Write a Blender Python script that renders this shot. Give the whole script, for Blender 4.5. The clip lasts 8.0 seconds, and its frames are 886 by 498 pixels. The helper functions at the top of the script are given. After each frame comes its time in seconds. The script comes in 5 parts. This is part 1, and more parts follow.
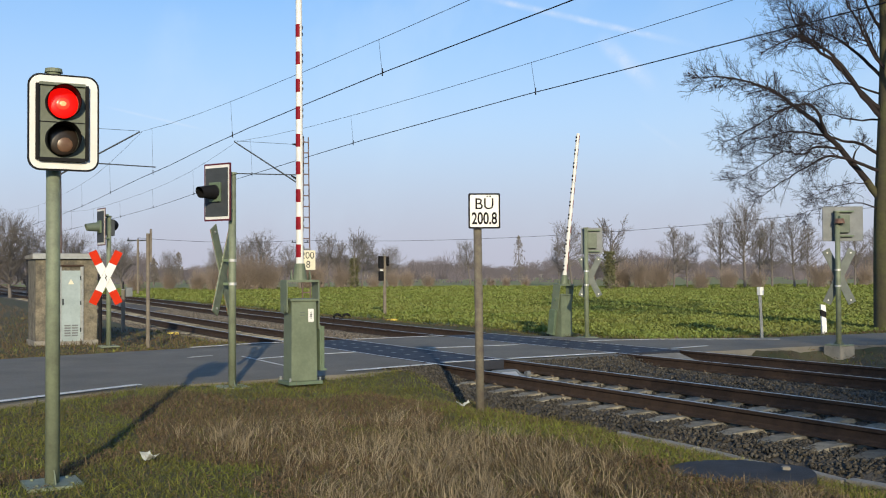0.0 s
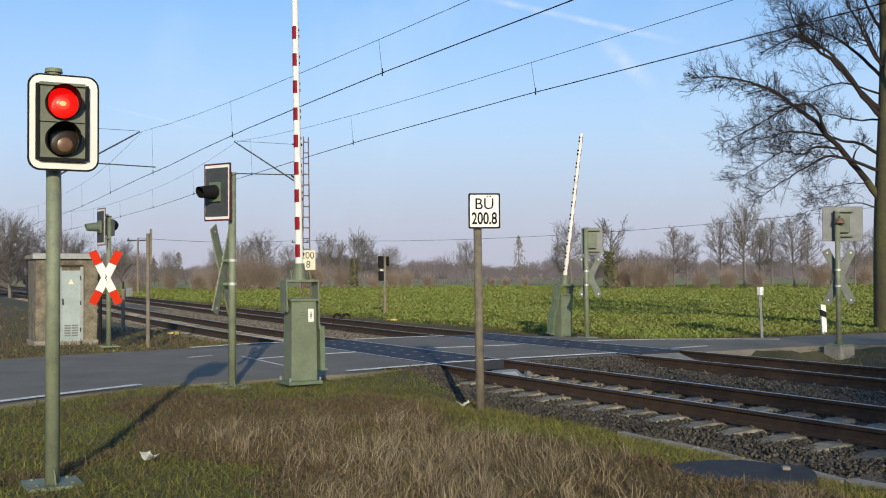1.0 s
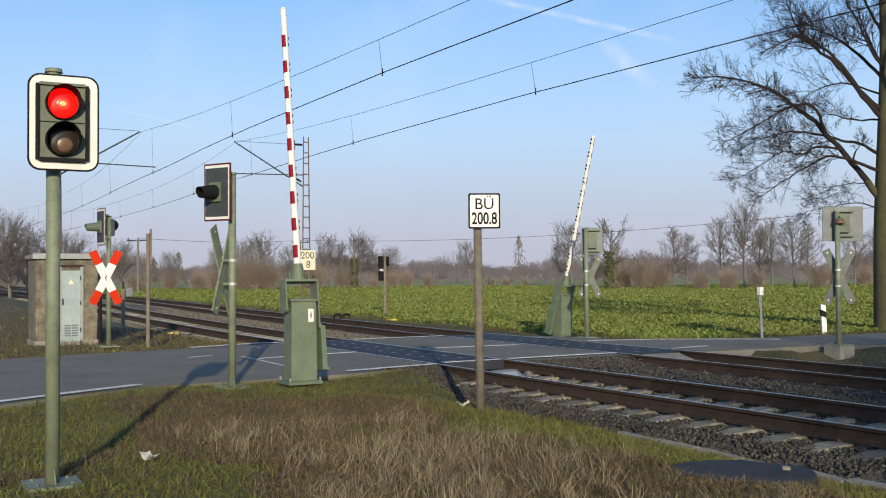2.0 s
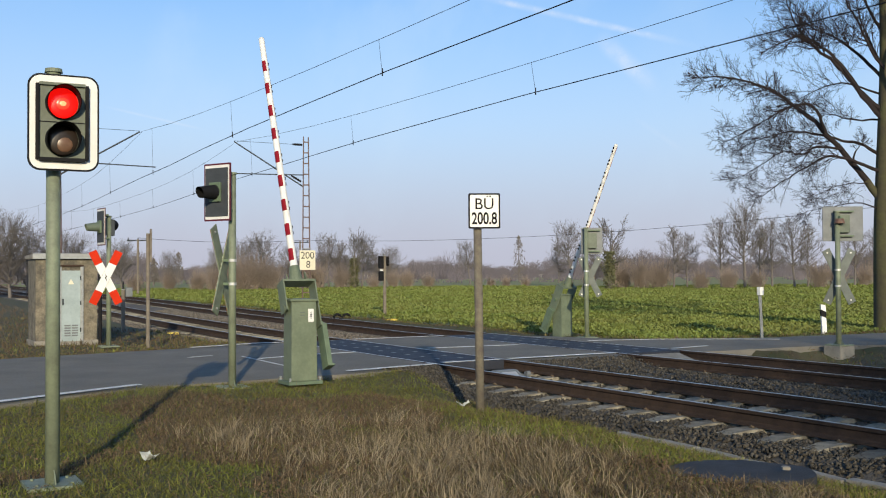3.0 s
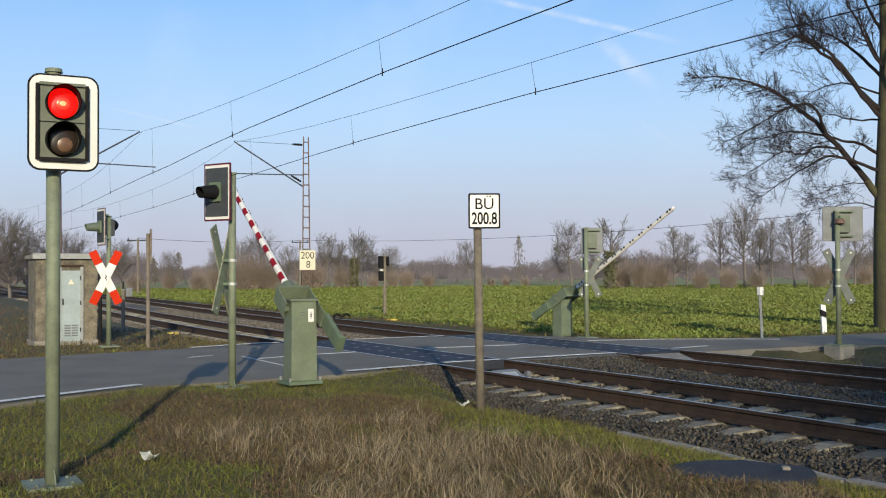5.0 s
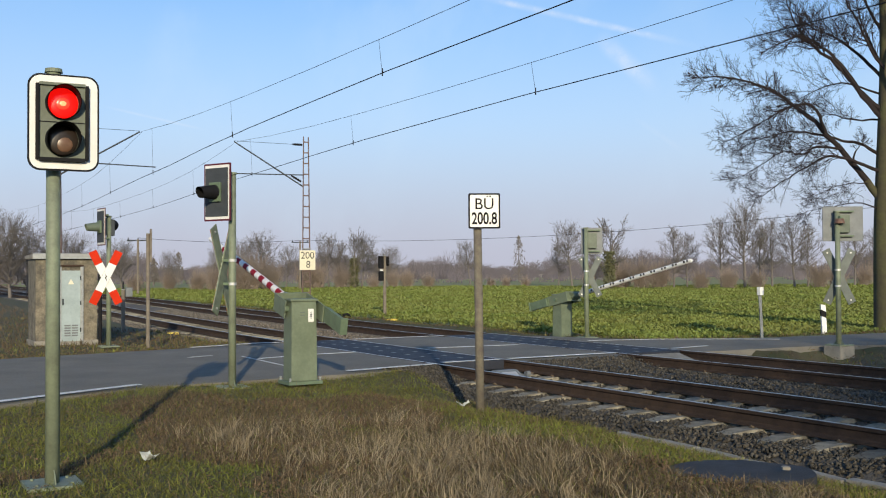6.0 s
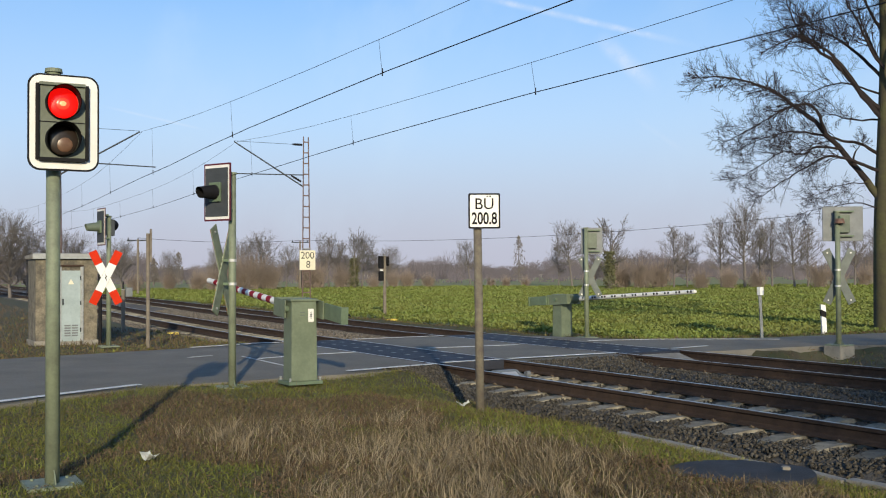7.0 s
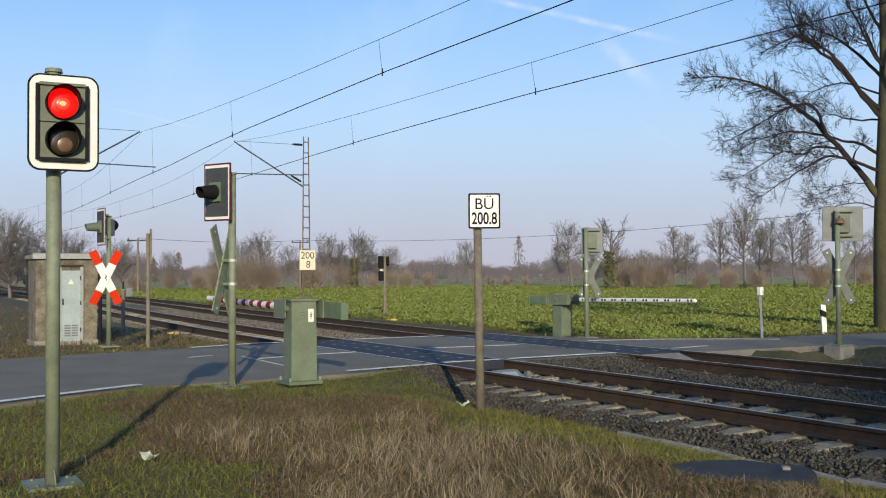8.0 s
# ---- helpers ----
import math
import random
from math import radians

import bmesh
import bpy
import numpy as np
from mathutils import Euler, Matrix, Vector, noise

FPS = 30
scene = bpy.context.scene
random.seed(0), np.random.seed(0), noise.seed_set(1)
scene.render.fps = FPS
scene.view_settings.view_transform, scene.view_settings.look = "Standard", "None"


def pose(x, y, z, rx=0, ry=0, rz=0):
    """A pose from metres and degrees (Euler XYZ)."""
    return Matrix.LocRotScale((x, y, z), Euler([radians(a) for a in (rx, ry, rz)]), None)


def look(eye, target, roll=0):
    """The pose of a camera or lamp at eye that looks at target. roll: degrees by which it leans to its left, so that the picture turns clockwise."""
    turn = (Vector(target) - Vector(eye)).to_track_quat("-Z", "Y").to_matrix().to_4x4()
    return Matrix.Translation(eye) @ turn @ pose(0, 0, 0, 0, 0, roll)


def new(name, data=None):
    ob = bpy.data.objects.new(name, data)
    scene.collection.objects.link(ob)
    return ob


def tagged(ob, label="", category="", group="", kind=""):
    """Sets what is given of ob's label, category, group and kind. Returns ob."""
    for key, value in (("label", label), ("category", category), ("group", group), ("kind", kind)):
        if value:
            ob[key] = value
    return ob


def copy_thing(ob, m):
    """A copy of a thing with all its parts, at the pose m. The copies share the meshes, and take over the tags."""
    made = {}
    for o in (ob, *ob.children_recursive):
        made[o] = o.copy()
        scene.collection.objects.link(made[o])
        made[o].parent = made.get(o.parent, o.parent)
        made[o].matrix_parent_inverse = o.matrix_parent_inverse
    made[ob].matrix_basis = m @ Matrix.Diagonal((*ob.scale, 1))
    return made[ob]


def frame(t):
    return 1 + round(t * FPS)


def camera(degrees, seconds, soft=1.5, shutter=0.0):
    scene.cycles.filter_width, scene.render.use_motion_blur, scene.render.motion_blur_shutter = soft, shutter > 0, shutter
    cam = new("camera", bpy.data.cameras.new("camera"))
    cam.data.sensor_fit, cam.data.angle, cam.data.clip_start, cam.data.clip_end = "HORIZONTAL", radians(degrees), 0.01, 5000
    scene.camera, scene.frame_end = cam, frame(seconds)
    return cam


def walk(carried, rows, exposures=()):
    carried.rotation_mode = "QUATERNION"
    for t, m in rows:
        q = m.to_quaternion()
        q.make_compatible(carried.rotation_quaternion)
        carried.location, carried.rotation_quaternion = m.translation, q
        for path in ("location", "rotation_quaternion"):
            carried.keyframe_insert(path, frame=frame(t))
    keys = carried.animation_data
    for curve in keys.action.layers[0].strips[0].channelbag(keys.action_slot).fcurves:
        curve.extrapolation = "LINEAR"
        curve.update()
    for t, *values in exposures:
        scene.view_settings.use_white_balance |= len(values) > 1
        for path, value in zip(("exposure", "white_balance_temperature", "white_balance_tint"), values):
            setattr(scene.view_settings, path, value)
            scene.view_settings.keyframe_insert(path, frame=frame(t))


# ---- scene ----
cam = camera(45.58, 8.0, soft=1.1)
YAW, PITCH, EYE = -1.0601, 0.02357, Vector((0.0, 0.0, 1.566))
AIM = Vector((math.sin(YAW) * math.cos(PITCH), math.cos(YAW) * math.cos(PITCH), math.sin(PITCH)))
STAND = look(EYE, EYE + AIM * 10, -0.35)
walk(cam, [(0.0, STAND), (8.0, STAND)], exposures=[(0.0, 0.0), (8.0, 0.0)])

# ---- light: a low winter sun behind the camera, thin haze ----
SUN_AZ, SUN_EL = radians(-23.2), radians(15.8)
to_sun = Vector((math.cos(SUN_AZ) * math.cos(SUN_EL), math.sin(SUN_AZ) * math.cos(SUN_EL), math.sin(SUN_EL)))
sun_data = bpy.data.lights.new("sun", "SUN")
sun_data.energy, sun_data.angle, sun_data.color = 4.3, radians(0.6), (1.0, 0.86, 0.60)
sun = new("sun", sun_data)
sun.matrix_world = look(to_sun * 50, (0, 0, 0))


def toward(u, v):
    """The way into the sky that lies u to the right of and v above the camera's aim."""
    return (STAND.to_3x3() @ Vector((u, v, -1))).normalized()


def make_world():
    w = bpy.data.worlds.new("sky")
    scene.world = w
    w.use_nodes = True
    nt = w.node_tree
    nt.nodes.clear()

    def node(kind, **sockets):
        n = nt.nodes.new(kind)
        for k, v in sockets.items():
            n.inputs[k].default_value = v
        return n

    def math_node(op, a, b=None):
        n = nt.nodes.new("ShaderNodeMath")
        n.operation, n.use_clamp = op, False
        for i, v in ((0, a), (1, b)):
            if isinstance(v, (int, float)):
                n.inputs[i].default_value = v
            elif v is not None:
                nt.links.new(v, n.inputs[i])
        return n.outputs["Value"]

    def ramp(value, lo, hi, a=0.0, b=1.0):
        n = node("ShaderNodeMapRange", **{"From Min": lo, "From Max": hi, "To Min": a, "To Max": b})
        n.interpolation_type = "SMOOTHSTEP"
        nt.links.new(value, n.inputs["Value"])
        return n.outputs["Result"]

    def blend(fac, a, b, kind="MIX"):
        n = nt.nodes.new("ShaderNodeMix")
        n.data_type, n.blend_type = "RGBA", kind
        for k, v in (("Factor", fac), ("A", a), ("B", b)):
            if isinstance(v, (int, float)):
                n.inputs[k].default_value = v
            elif isinstance(v, tuple):
                n.inputs[k].default_value = (*v, 1)
            else:
                nt.links.new(v, n.inputs[k])
        return n.outputs["Result"]

    out = nt.nodes.new("ShaderNodeOutputWorld")
    bg = node("ShaderNodeBackground", Strength=0.12)
    sky = nt.nodes.new("ShaderNodeTexSky")
    sky.sky_type, sky.sun_disc = "NISHITA", False
    sky.sun_elevation, sky.sun_rotation = SUN_EL, radians(113.2)
    sky.altitude, sky.air_density, sky.dust_density, sky.ozone_density = 50, 1.0, 0.6, 4.0
    col = blend(1.0, sky.outputs["Color"], (1.08, 1.33, 1.46), "MULTIPLY")
    tc = nt.nodes.new("ShaderNodeTexCoord")
    way = tc.outputs["Generated"]
    xyz = nt.nodes.new("ShaderNodeSeparateXYZ")
    nt.links.new(way, xyz.inputs["Vector"])
    # winter haze towards the horizon
    lit = nt.nodes.new("ShaderNodeVectorMath")
    lit.operation = "DOT_PRODUCT"
    nt.links.new(way, lit.inputs[0])
    lit.inputs[1].default_value = to_sun
    haze = blend(ramp(lit.outputs["Value"], -0.1, 0.9), (4.35, 4.4, 5.3), (7.0, 6.2, 4.8))
    col = blend(ramp(xyz.outputs["Z"], 0.06, 0.36, 0.8, 0.0), col, (4.72, 5.6, 7.1))
    col = blend(ramp(xyz.outputs["Z"], 0.0, 0.15, 0.95, 0.0), col, haze)
    # thin cirrus
    mp = node("ShaderNodeMapping", Rotation=(0.2, -0.35, 0.9), Scale=(2.0, 7.0, 5.0))
    nt.links.new(way, mp.inputs["Vector"])
    n = node("ShaderNodeTexNoise", Scale=1.5, Detail=7.0, Roughness=0.55)
    nt.links.new(mp.outputs["Vector"], n.inputs["Vector"])
    col = blend(ramp(n.outputs["Fac"], 0.42, 0.85, 0.0, 0.3), col, (5.3, 6.7, 8.0))
    # old contrails: each lies in a plane through the eye
    wisp = node("ShaderNodeTexNoise", Scale=22.0, Detail=5.0, Roughness=0.65)
    nt.links.new(way, wisp.inputs["Vector"])
    for a, b, width, amount in (((0.04, 0.238), (0.225, 0.196), 0.0045, 0.62), ((0.150, 0.20), (0.202, 0.152), 0.012, 0.5), ((-0.32, 0.135), (-0.23, 0.114), 0.002, 0.22), ((0.185, 0.122), (0.225, 0.095), 0.004, 0.16)):
        p, q = toward(*a), toward(*b)
        normal, mid = p.cross(q).normalized(), (p + q).normalized()
        along = (q - p).normalized()
        half = (q - p).length / 2
        dots = []
        for v in (normal, along, mid):
            d = nt.nodes.new("ShaderNodeVectorMath")
            d.operation = "DOT_PRODUCT"
            nt.links.new(way, d.inputs[0])
            d.inputs[1].default_value = v
            dots.append(d.outputs["Value"])
        off = math_node("ABSOLUTE", dots[0])
        run = math_node("ABSOLUTE", math_node("SUBTRACT", dots[1], float(mid.dot(along))))
        f = math_node("MULTIPLY", ramp(off, 0.0, width, 1.0, 0.0), ramp(run, half * 0.5, half * 1.25, 1.0, 0.0))
        f = math_node("MULTIPLY", f, math_node("MULTIPLY", math_node("GREATER_THAN", dots[2], 0.5), ramp(wisp.outputs["Fac"], 0.38, 0.66, 0.35 * amount, 1.2 * amount)))
        col = blend(f, col, (6.8, 7.3, 8.2))
    nt.links.new(col, bg.inputs["Color"])
    nt.links.new(bg.outputs["Background"], out.inputs["Surface"])


make_world()


# ---- materials ----
def mat(name, base, rough=0.7, metal=0.0, var=0.25, scale=8.0, other=None, bump=0.0, bump_scale=60.0, per="", fine=6.0, glow=None, tones=(0.6, 1.4), spec=0.5):
    """A surface with stains at a large and a fine scale. per: 'object' or 'island' adds a tone of its own to each piece."""
    m = bpy.data.materials.new(name)
    m.use_nodes = True
    nt = m.node_tree
    b = nt.nodes["Principled BSDF"]
    b.inputs["Roughness"].default_value, b.inputs["Metallic"].default_value = rough, metal
    b.inputs["Specular IOR Level"].default_value = spec
    tc = nt.nodes.new("ShaderNodeTexCoord")

    def noise_at(s, detail=5, r=0.6):
        n = nt.nodes.new("ShaderNodeTexNoise")
        n.inputs["Scale"].default_value, n.inputs["Detail"].default_value, n.inputs["Roughness"].default_value = s, detail, r
        nt.links.new(tc.outputs["Object"], n.inputs["Vector"])
        return n.outputs["Fac"]

    def mixed(fac, a, c, lo=0.35, hi=0.65):
        mr = nt.nodes.new("ShaderNodeMapRange")
        mr.inputs["From Min"].default_value, mr.inputs["From Max"].default_value = lo, hi
        nt.links.new(fac, mr.inputs["Value"])
        mx = nt.nodes.new("ShaderNodeMix")
        mx.data_type = "RGBA"
        nt.links.new(mr.outputs["Result"], mx.inputs["Factor"])
        for k, v in (("A", a), ("B", c)):
            if hasattr(v, "is_linked"):
                nt.links.new(v, mx.inputs[k])
            else:
                mx.inputs[k].default_value = (*v, 1)
        return mx.outputs["Result"]

    other = other or tuple(c * (1 - var * 1.6) for c in base)
    col = mixed(noise_at(scale), base, other)
    val = nt.nodes.new("ShaderNodeHueSaturation")
    nt.links.new(col, val.inputs["Color"])
    add = nt.nodes.new("ShaderNodeMapRange")
    add.inputs["To Min"].default_value, add.inputs["To Max"].default_value = 1 - var, 1 + var
    nt.links.new(noise_at(scale * fine, 3), add.inputs["Value"])
    last = add.outputs["Result"]
    if per:
        src = nt.nodes.new("ShaderNodeObjectInfo" if per == "object" else "ShaderNodeNewGeometry")
        mr = nt.nodes.new("ShaderNodeMapRange")
        mr.inputs["To Min"].default_value, mr.inputs["To Max"].default_value = tones
        nt.links.new(src.outputs["Random" if per == "object" else "Random Per Island"], mr.inputs["Value"])
        mul = nt.nodes.new("ShaderNodeMath")
        mul.operation = "MULTIPLY"
        nt.links.new(last, mul.inputs[0])
        nt.links.new(mr.outputs["Result"], mul.inputs[1])
        last = mul.outputs["Value"]
    nt.links.new(last, val.inputs["Value"])
    nt.links.new(val.outputs["Color"], b.inputs["Base Color"])
    if bump:
        bp = nt.nodes.new("ShaderNodeBump")
        bp.inputs["Strength"].default_value, bp.inputs["Distance"].default_value = bump, 0.02
        nt.links.new(noise_at(bump_scale, 4), bp.inputs["Height"])
        nt.links.new(bp.outputs["Normal"], b.inputs["Normal"])
    if glow:
        b.inputs["Emission Color"].default_value, b.inputs["Emission Strength"].default_value = (*glow[:3], 1), glow[3]
    return m


M = {
    "green_paint": mat("green_paint", (0.16, 0.195, 0.13), 0.55, var=0.18, scale=4, other=(0.118, 0.145, 0.096), bump=0.06),
    "green_dark": mat("green_dark", (0.13, 0.18, 0.115), 0.6, var=0.15, scale=5, bump=0.05),
    "post_green": mat("post_green", (0.21, 0.245, 0.165), 0.6, var=0.18, scale=9, other=(0.15, 0.17, 0.12), bump=0.08),
    "white_paint": mat("white_paint", (0.80, 0.79, 0.76), 0.45, var=0.06, scale=6),
    "white_worn": mat("white_worn", (0.66, 0.66, 0.62), 0.6, var=0.15, scale=9, other=(0.5, 0.5, 0.46)),
    "red_paint": mat("red_paint", (0.25, 0.009, 0.02), 0.6, var=0.1, scale=6, spec=0.15),
    "red_bright": mat("red_bright", (0.6, 0.03, 0.006), 0.65, var=0.08, scale=6, spec=0.12),
    "red_dark": mat("red_dark", (0.1, 0.01, 0.02), 0.5, var=0.1),
    "black": mat("black", (0.016, 0.016, 0.018), 0.7, var=0.2, spec=0.12),
    "black_text": mat("black_text", (0.008, 0.008, 0.009), 0.85, var=0.1, spec=0.05),
    "grey_dark": mat("grey_dark", (0.062, 0.07, 0.08), 0.7, var=0.12, scale=6, spec=0.2),
    "housing": mat("housing", (0.15, 0.17, 0.13), 0.55, var=0.15, scale=6),
    "alu": mat("alu", (0.19, 0.205, 0.215), 0.6, 0.1, var=0.14, scale=5),
    # dim light on the far saltires is mixed into this darker bluish tone
    "sign_back": mat("sign_back", (0.13, 0.15, 0.14), 0.6, 0.05, var=0.16, scale=6),
    "zinc": mat("zinc", (0.45, 0.46, 0.45), 0.45, 0.6, var=0.15, scale=12),
    "chrome": mat("chrome", (0.62, 0.62, 0.61), 0.38, 0.5, var=0.1, scale=9),
    "lens_red": mat("lens_red", (0.6, 0.005, 0.004), 0.3, var=0.02, glow=(1.0, 0.006, 0.004, 0.85)),
    "lens_core": mat("lens_core", (0.9, 0.1, 0.05), 0.3, var=0.02, glow=(1.0, 0.30, 0.12, 1.9)),
    "lens_inner": mat("lens_inner", (0.8, 0.03, 0.02), 0.3, var=0.02, glow=(1.0, 0.05, 0.02, 1.05)),
    "hood_green": mat("hood_green", (0.12, 0.15, 0.11), 0.55, var=0.15, scale=6),
    # near black, since the hood's shade is put into the lens colour
    "lens_off": mat("lens_off", (0.03, 0.022, 0.018), 0.3, var=0.1),
    "concrete": mat("concrete", (0.30, 0.28, 0.24), 0.9, var=0.2, scale=3, other=(0.22, 0.20, 0.17), bump=0.5, bump_scale=45),
    "plaster": mat("plaster", (0.24, 0.21, 0.155), 0.95, var=0.5, scale=4.5, other=(0.1, 0.09, 0.072), bump=1.0, bump_scale=24, fine=6),
    "steel_door": mat("steel_door", (0.36, 0.43, 0.44), 0.5, var=0.12, scale=2.5, other=(0.29, 0.35, 0.36)),
    "rust": mat("rust", (0.068, 0.044, 0.032), 0.85, 0.0, var=0.3, scale=6, other=(0.042, 0.029, 0.022), bump=0.2, spec=0.2),
    "rust_light": mat("rust_light", (0.19, 0.13, 0.11), 0.85, 0.0, var=0.25, scale=2, other=(0.12, 0.085, 0.08), spec=0.2),
    "clip": mat("clip", (0.2, 0.15, 0.1), 0.6, 0.2, var=0.2, scale=20),
    "rail_head": mat("rail_head", (0.42, 0.40, 0.38), 0.32, 0.8, var=0.12, scale=4, other=(0.3, 0.26, 0.23)),
    # far bed: the near ballast's stone, with sunlight mixed into a paler colour
    "ballast_lit": mat("ballast_lit", (0.19, 0.165, 0.135), 0.95, var=0.4, scale=18, other=(0.12, 0.105, 0.09), bump=1.0, bump_scale=28, spec=0.2),
    "sleeper": mat("sleeper", (0.27, 0.245, 0.19), 0.9, var=0.25, scale=7, other=(0.13, 0.115, 0.09), bump=0.4, per="object"),
    "ballast": mat("ballast", (0.11, 0.097, 0.08), 0.95, var=0.4, scale=18, other=(0.065, 0.06, 0.055), bump=1.0, bump_scale=28, spec=0.2),
    "stones": mat("stones", (0.09, 0.081, 0.067), 0.95, var=0.2, scale=12, other=(0.065, 0.058, 0.049), per="island", tones=(0.5, 1.4), spec=0.15),
    # the near stones again, sunlight painted in for the far bed
    "stones_lit": mat("stones_lit", (0.19, 0.165, 0.135), 0.95, var=0.2, scale=12, other=(0.13, 0.112, 0.092), per="island", tones=(0.6, 1.3), spec=0.15),
    "asphalt": mat("asphalt", (0.20, 0.184, 0.155), 0.9, var=0.2, scale=0.8, other=(0.155, 0.143, 0.122), bump=0.35, bump_scale=160, fine=60, spec=0.35),
    "rubber": mat("rubber", (0.034, 0.038, 0.052), 0.7, var=0.25, scale=2, other=(0.024, 0.027, 0.038), bump=0.2, bump_scale=120, fine=20, spec=0.3),
    "line_paint": mat("line_paint", (0.75, 0.75, 0.73), 0.7, var=0.14, scale=4, other=(0.5, 0.5, 0.49), fine=18),
    "soil": mat("soil", (0.08, 0.064, 0.038), 1.0, var=0.3, scale=1.6, other=(0.066, 0.072, 0.024), bump=1.0, bump_scale=14, fine=12),
    "field": mat("field", (0.22, 0.235, 0.075), 1.0, var=0.2, scale=0.05, other=(0.225, 0.21, 0.09), bump=0.5, bump_scale=6, fine=30),
    "crop": mat("crop", (0.178, 0.228, 0.056), 0.9, var=0.15, scale=0.3, other=(0.2, 0.212, 0.066), per="island", tones=(0.82, 1.12), spec=0.1),
    "grass": mat("grass", (0.16, 0.18, 0.034), 0.85, var=0.3, scale=0.8, other=(0.12, 0.11, 0.03), per="island", tones=(0.5, 1.4), spec=0.2),
    "straw": mat("straw", (0.16, 0.115, 0.068), 0.9, var=0.3, scale=1.2, other=(0.105, 0.078, 0.047), per="island", tones=(0.35, 1.6), spec=0.2),
    "bark": mat("bark", (0.065, 0.055, 0.036), 0.95, var=0.35, scale=2, other=(0.085, 0.085, 0.035), bump=0.8, bump_scale=18),
    "twig": mat("twig", (0.036, 0.028, 0.028), 0.95, var=0.2, scale=1, other=(0.028, 0.023, 0.023), spec=0.1),
    # the next three are paler than near bark: distance haze is in the colour
    "hazy_bark": mat("hazy_bark", (0.17, 0.15, 0.135), 1.0, var=0.15, scale=0.2, other=(0.14, 0.125, 0.115)),
    "hazy_red": mat("hazy_red", (0.31, 0.245, 0.2), 1.0, var=0.15, scale=0.2, other=(0.25, 0.205, 0.17)),
    "hazy_wood": mat("hazy_wood", (0.15, 0.13, 0.145), 1.0, var=0.12, scale=0.02, other=(0.125, 0.115, 0.135), per="island", tones=(0.8, 1.15)),
    "ivy": mat("ivy", (0.12, 0.12, 0.055), 0.7, var=0.2, scale=1, per="island"),
    "wood_post": mat("wood_post", (0.22, 0.19, 0.15), 0.9, var=0.2, scale=8, other=(0.15, 0.125, 0.1), bump=0.4, bump_scale=50),
    "lichen_post": mat("lichen_post", (0.19, 0.17, 0.125), 0.9, var=0.3, scale=11, other=(0.12, 0.10, 0.085), bump=0.3, bump_scale=60),
    "wire": mat("wire", (0.02, 0.021, 0.026), 0.8, 0.0, var=0.1, spec=0.1),
    "sign_cream": mat("sign_cream", (0.78, 0.73, 0.56), 0.5, var=0.06, scale=6),
    "yellow": mat("yellow", (0.62, 0.47, 0.08), 0.6, var=0.1),
    "stalk": mat("stalk", (0.29, 0.24, 0.16), 0.9, var=0.2, scale=0.9, other=(0.21, 0.165, 0.105), per="island", tones=(0.35, 1.5), spec=0.2),
    "litter": mat("litter", (0.125, 0.075, 0.045), 0.95, var=0.25, scale=0.9, other=(0.085, 0.07, 0.038), per="island", tones=(0.6, 1.4)),
    "moss": mat("moss", (0.10, 0.12, 0.022), 0.95, var=0.25, scale=0.9, other=(0.085, 0.09, 0.022), per="island", tones=(0.65, 1.35)),
    "lamp_bowl": mat("lamp_bowl", (0.17, 0.095, 0.06), 0.35, var=0.2, scale=12),
    "paper": mat("paper", (0.5, 0.51, 0.46), 0.8, var=0.15, scale=14),
    "slab": mat("slab", (0.04, 0.04, 0.046), 0.75, var=0.4, scale=3, other=(0.024, 0.024, 0.027), bump=0.4, spec=0.35),
    "house_wall": mat("house_wall", (0.62, 0.6, 0.56), 0.9, var=0.08, scale=1),
    "pane": mat("pane", (0.05, 0.06, 0.07), 0.2, var=0.1),
}


# ---- building helpers ----
def link(name, bm, material, parent=None, label="", smooth=False):
    me = bpy.data.meshes.new(name)
    bmesh.ops.recalc_face_normals(bm, faces=bm.faces)
    bm.to_mesh(me)
    bm.free()
    me.materials.append(M[material])
    if smooth:
        me.shade_smooth()
    ob = new(name, me)
    ob.parent = parent
    return tagged(ob, label)


def part(name, bm, material, parent, label="", smooth=False):
    return link(name, bm, material, parent, label, smooth)


def thing(name, m, label, category, group="", kind=""):
    ob = new(name)
    ob.empty_display_size = 0.2
    ob.matrix_basis = m
    return tagged(ob, label, category, group, kind)


def box(bm, lo, hi, bevel=0.0, m=None):
    r = bmesh.ops.create_cube(bm, size=1)
    size = [b - a for a, b in zip(lo, hi)]
    mid = [(a + b) / 2 for a, b in zip(lo, hi)]
    bmesh.ops.transform(bm, matrix=Matrix.Translation(mid) @ Matrix.Diagonal((*size, 1)), verts=r["verts"])
    vs = r["verts"]
    if bevel:
        es = {e for v in vs for e in v.link_edges}
        out = bmesh.ops.bevel(bm, geom=list(es), offset=bevel, segments=2, affect="EDGES", profile=0.7)
        vs = list({v for f in out["faces"] for v in f.verts} | {v for v in vs if v.is_valid})
    if m is not None:
        bmesh.ops.transform(bm, matrix=m, verts=vs)
    return bm


def B(lo, hi, bevel=0.0, m=None):
    return box(bmesh.new(), lo, hi, bevel, m)


def tube(bm, a, b, r0, r1=None, seg=12, caps=True):
    a, b = Vector(a), Vector(b)
    r1 = r0 if r1 is None else r1
    d = b - a
    q = d.to_track_quat("Z", "Y").to_matrix().to_4x4()
    bmesh.ops.create_cone(bm, cap_ends=caps, segments=seg, radius1=r0, radius2=r1, depth=d.length,
                          matrix=Matrix.Translation((a + b) / 2) @ q)
    return bm


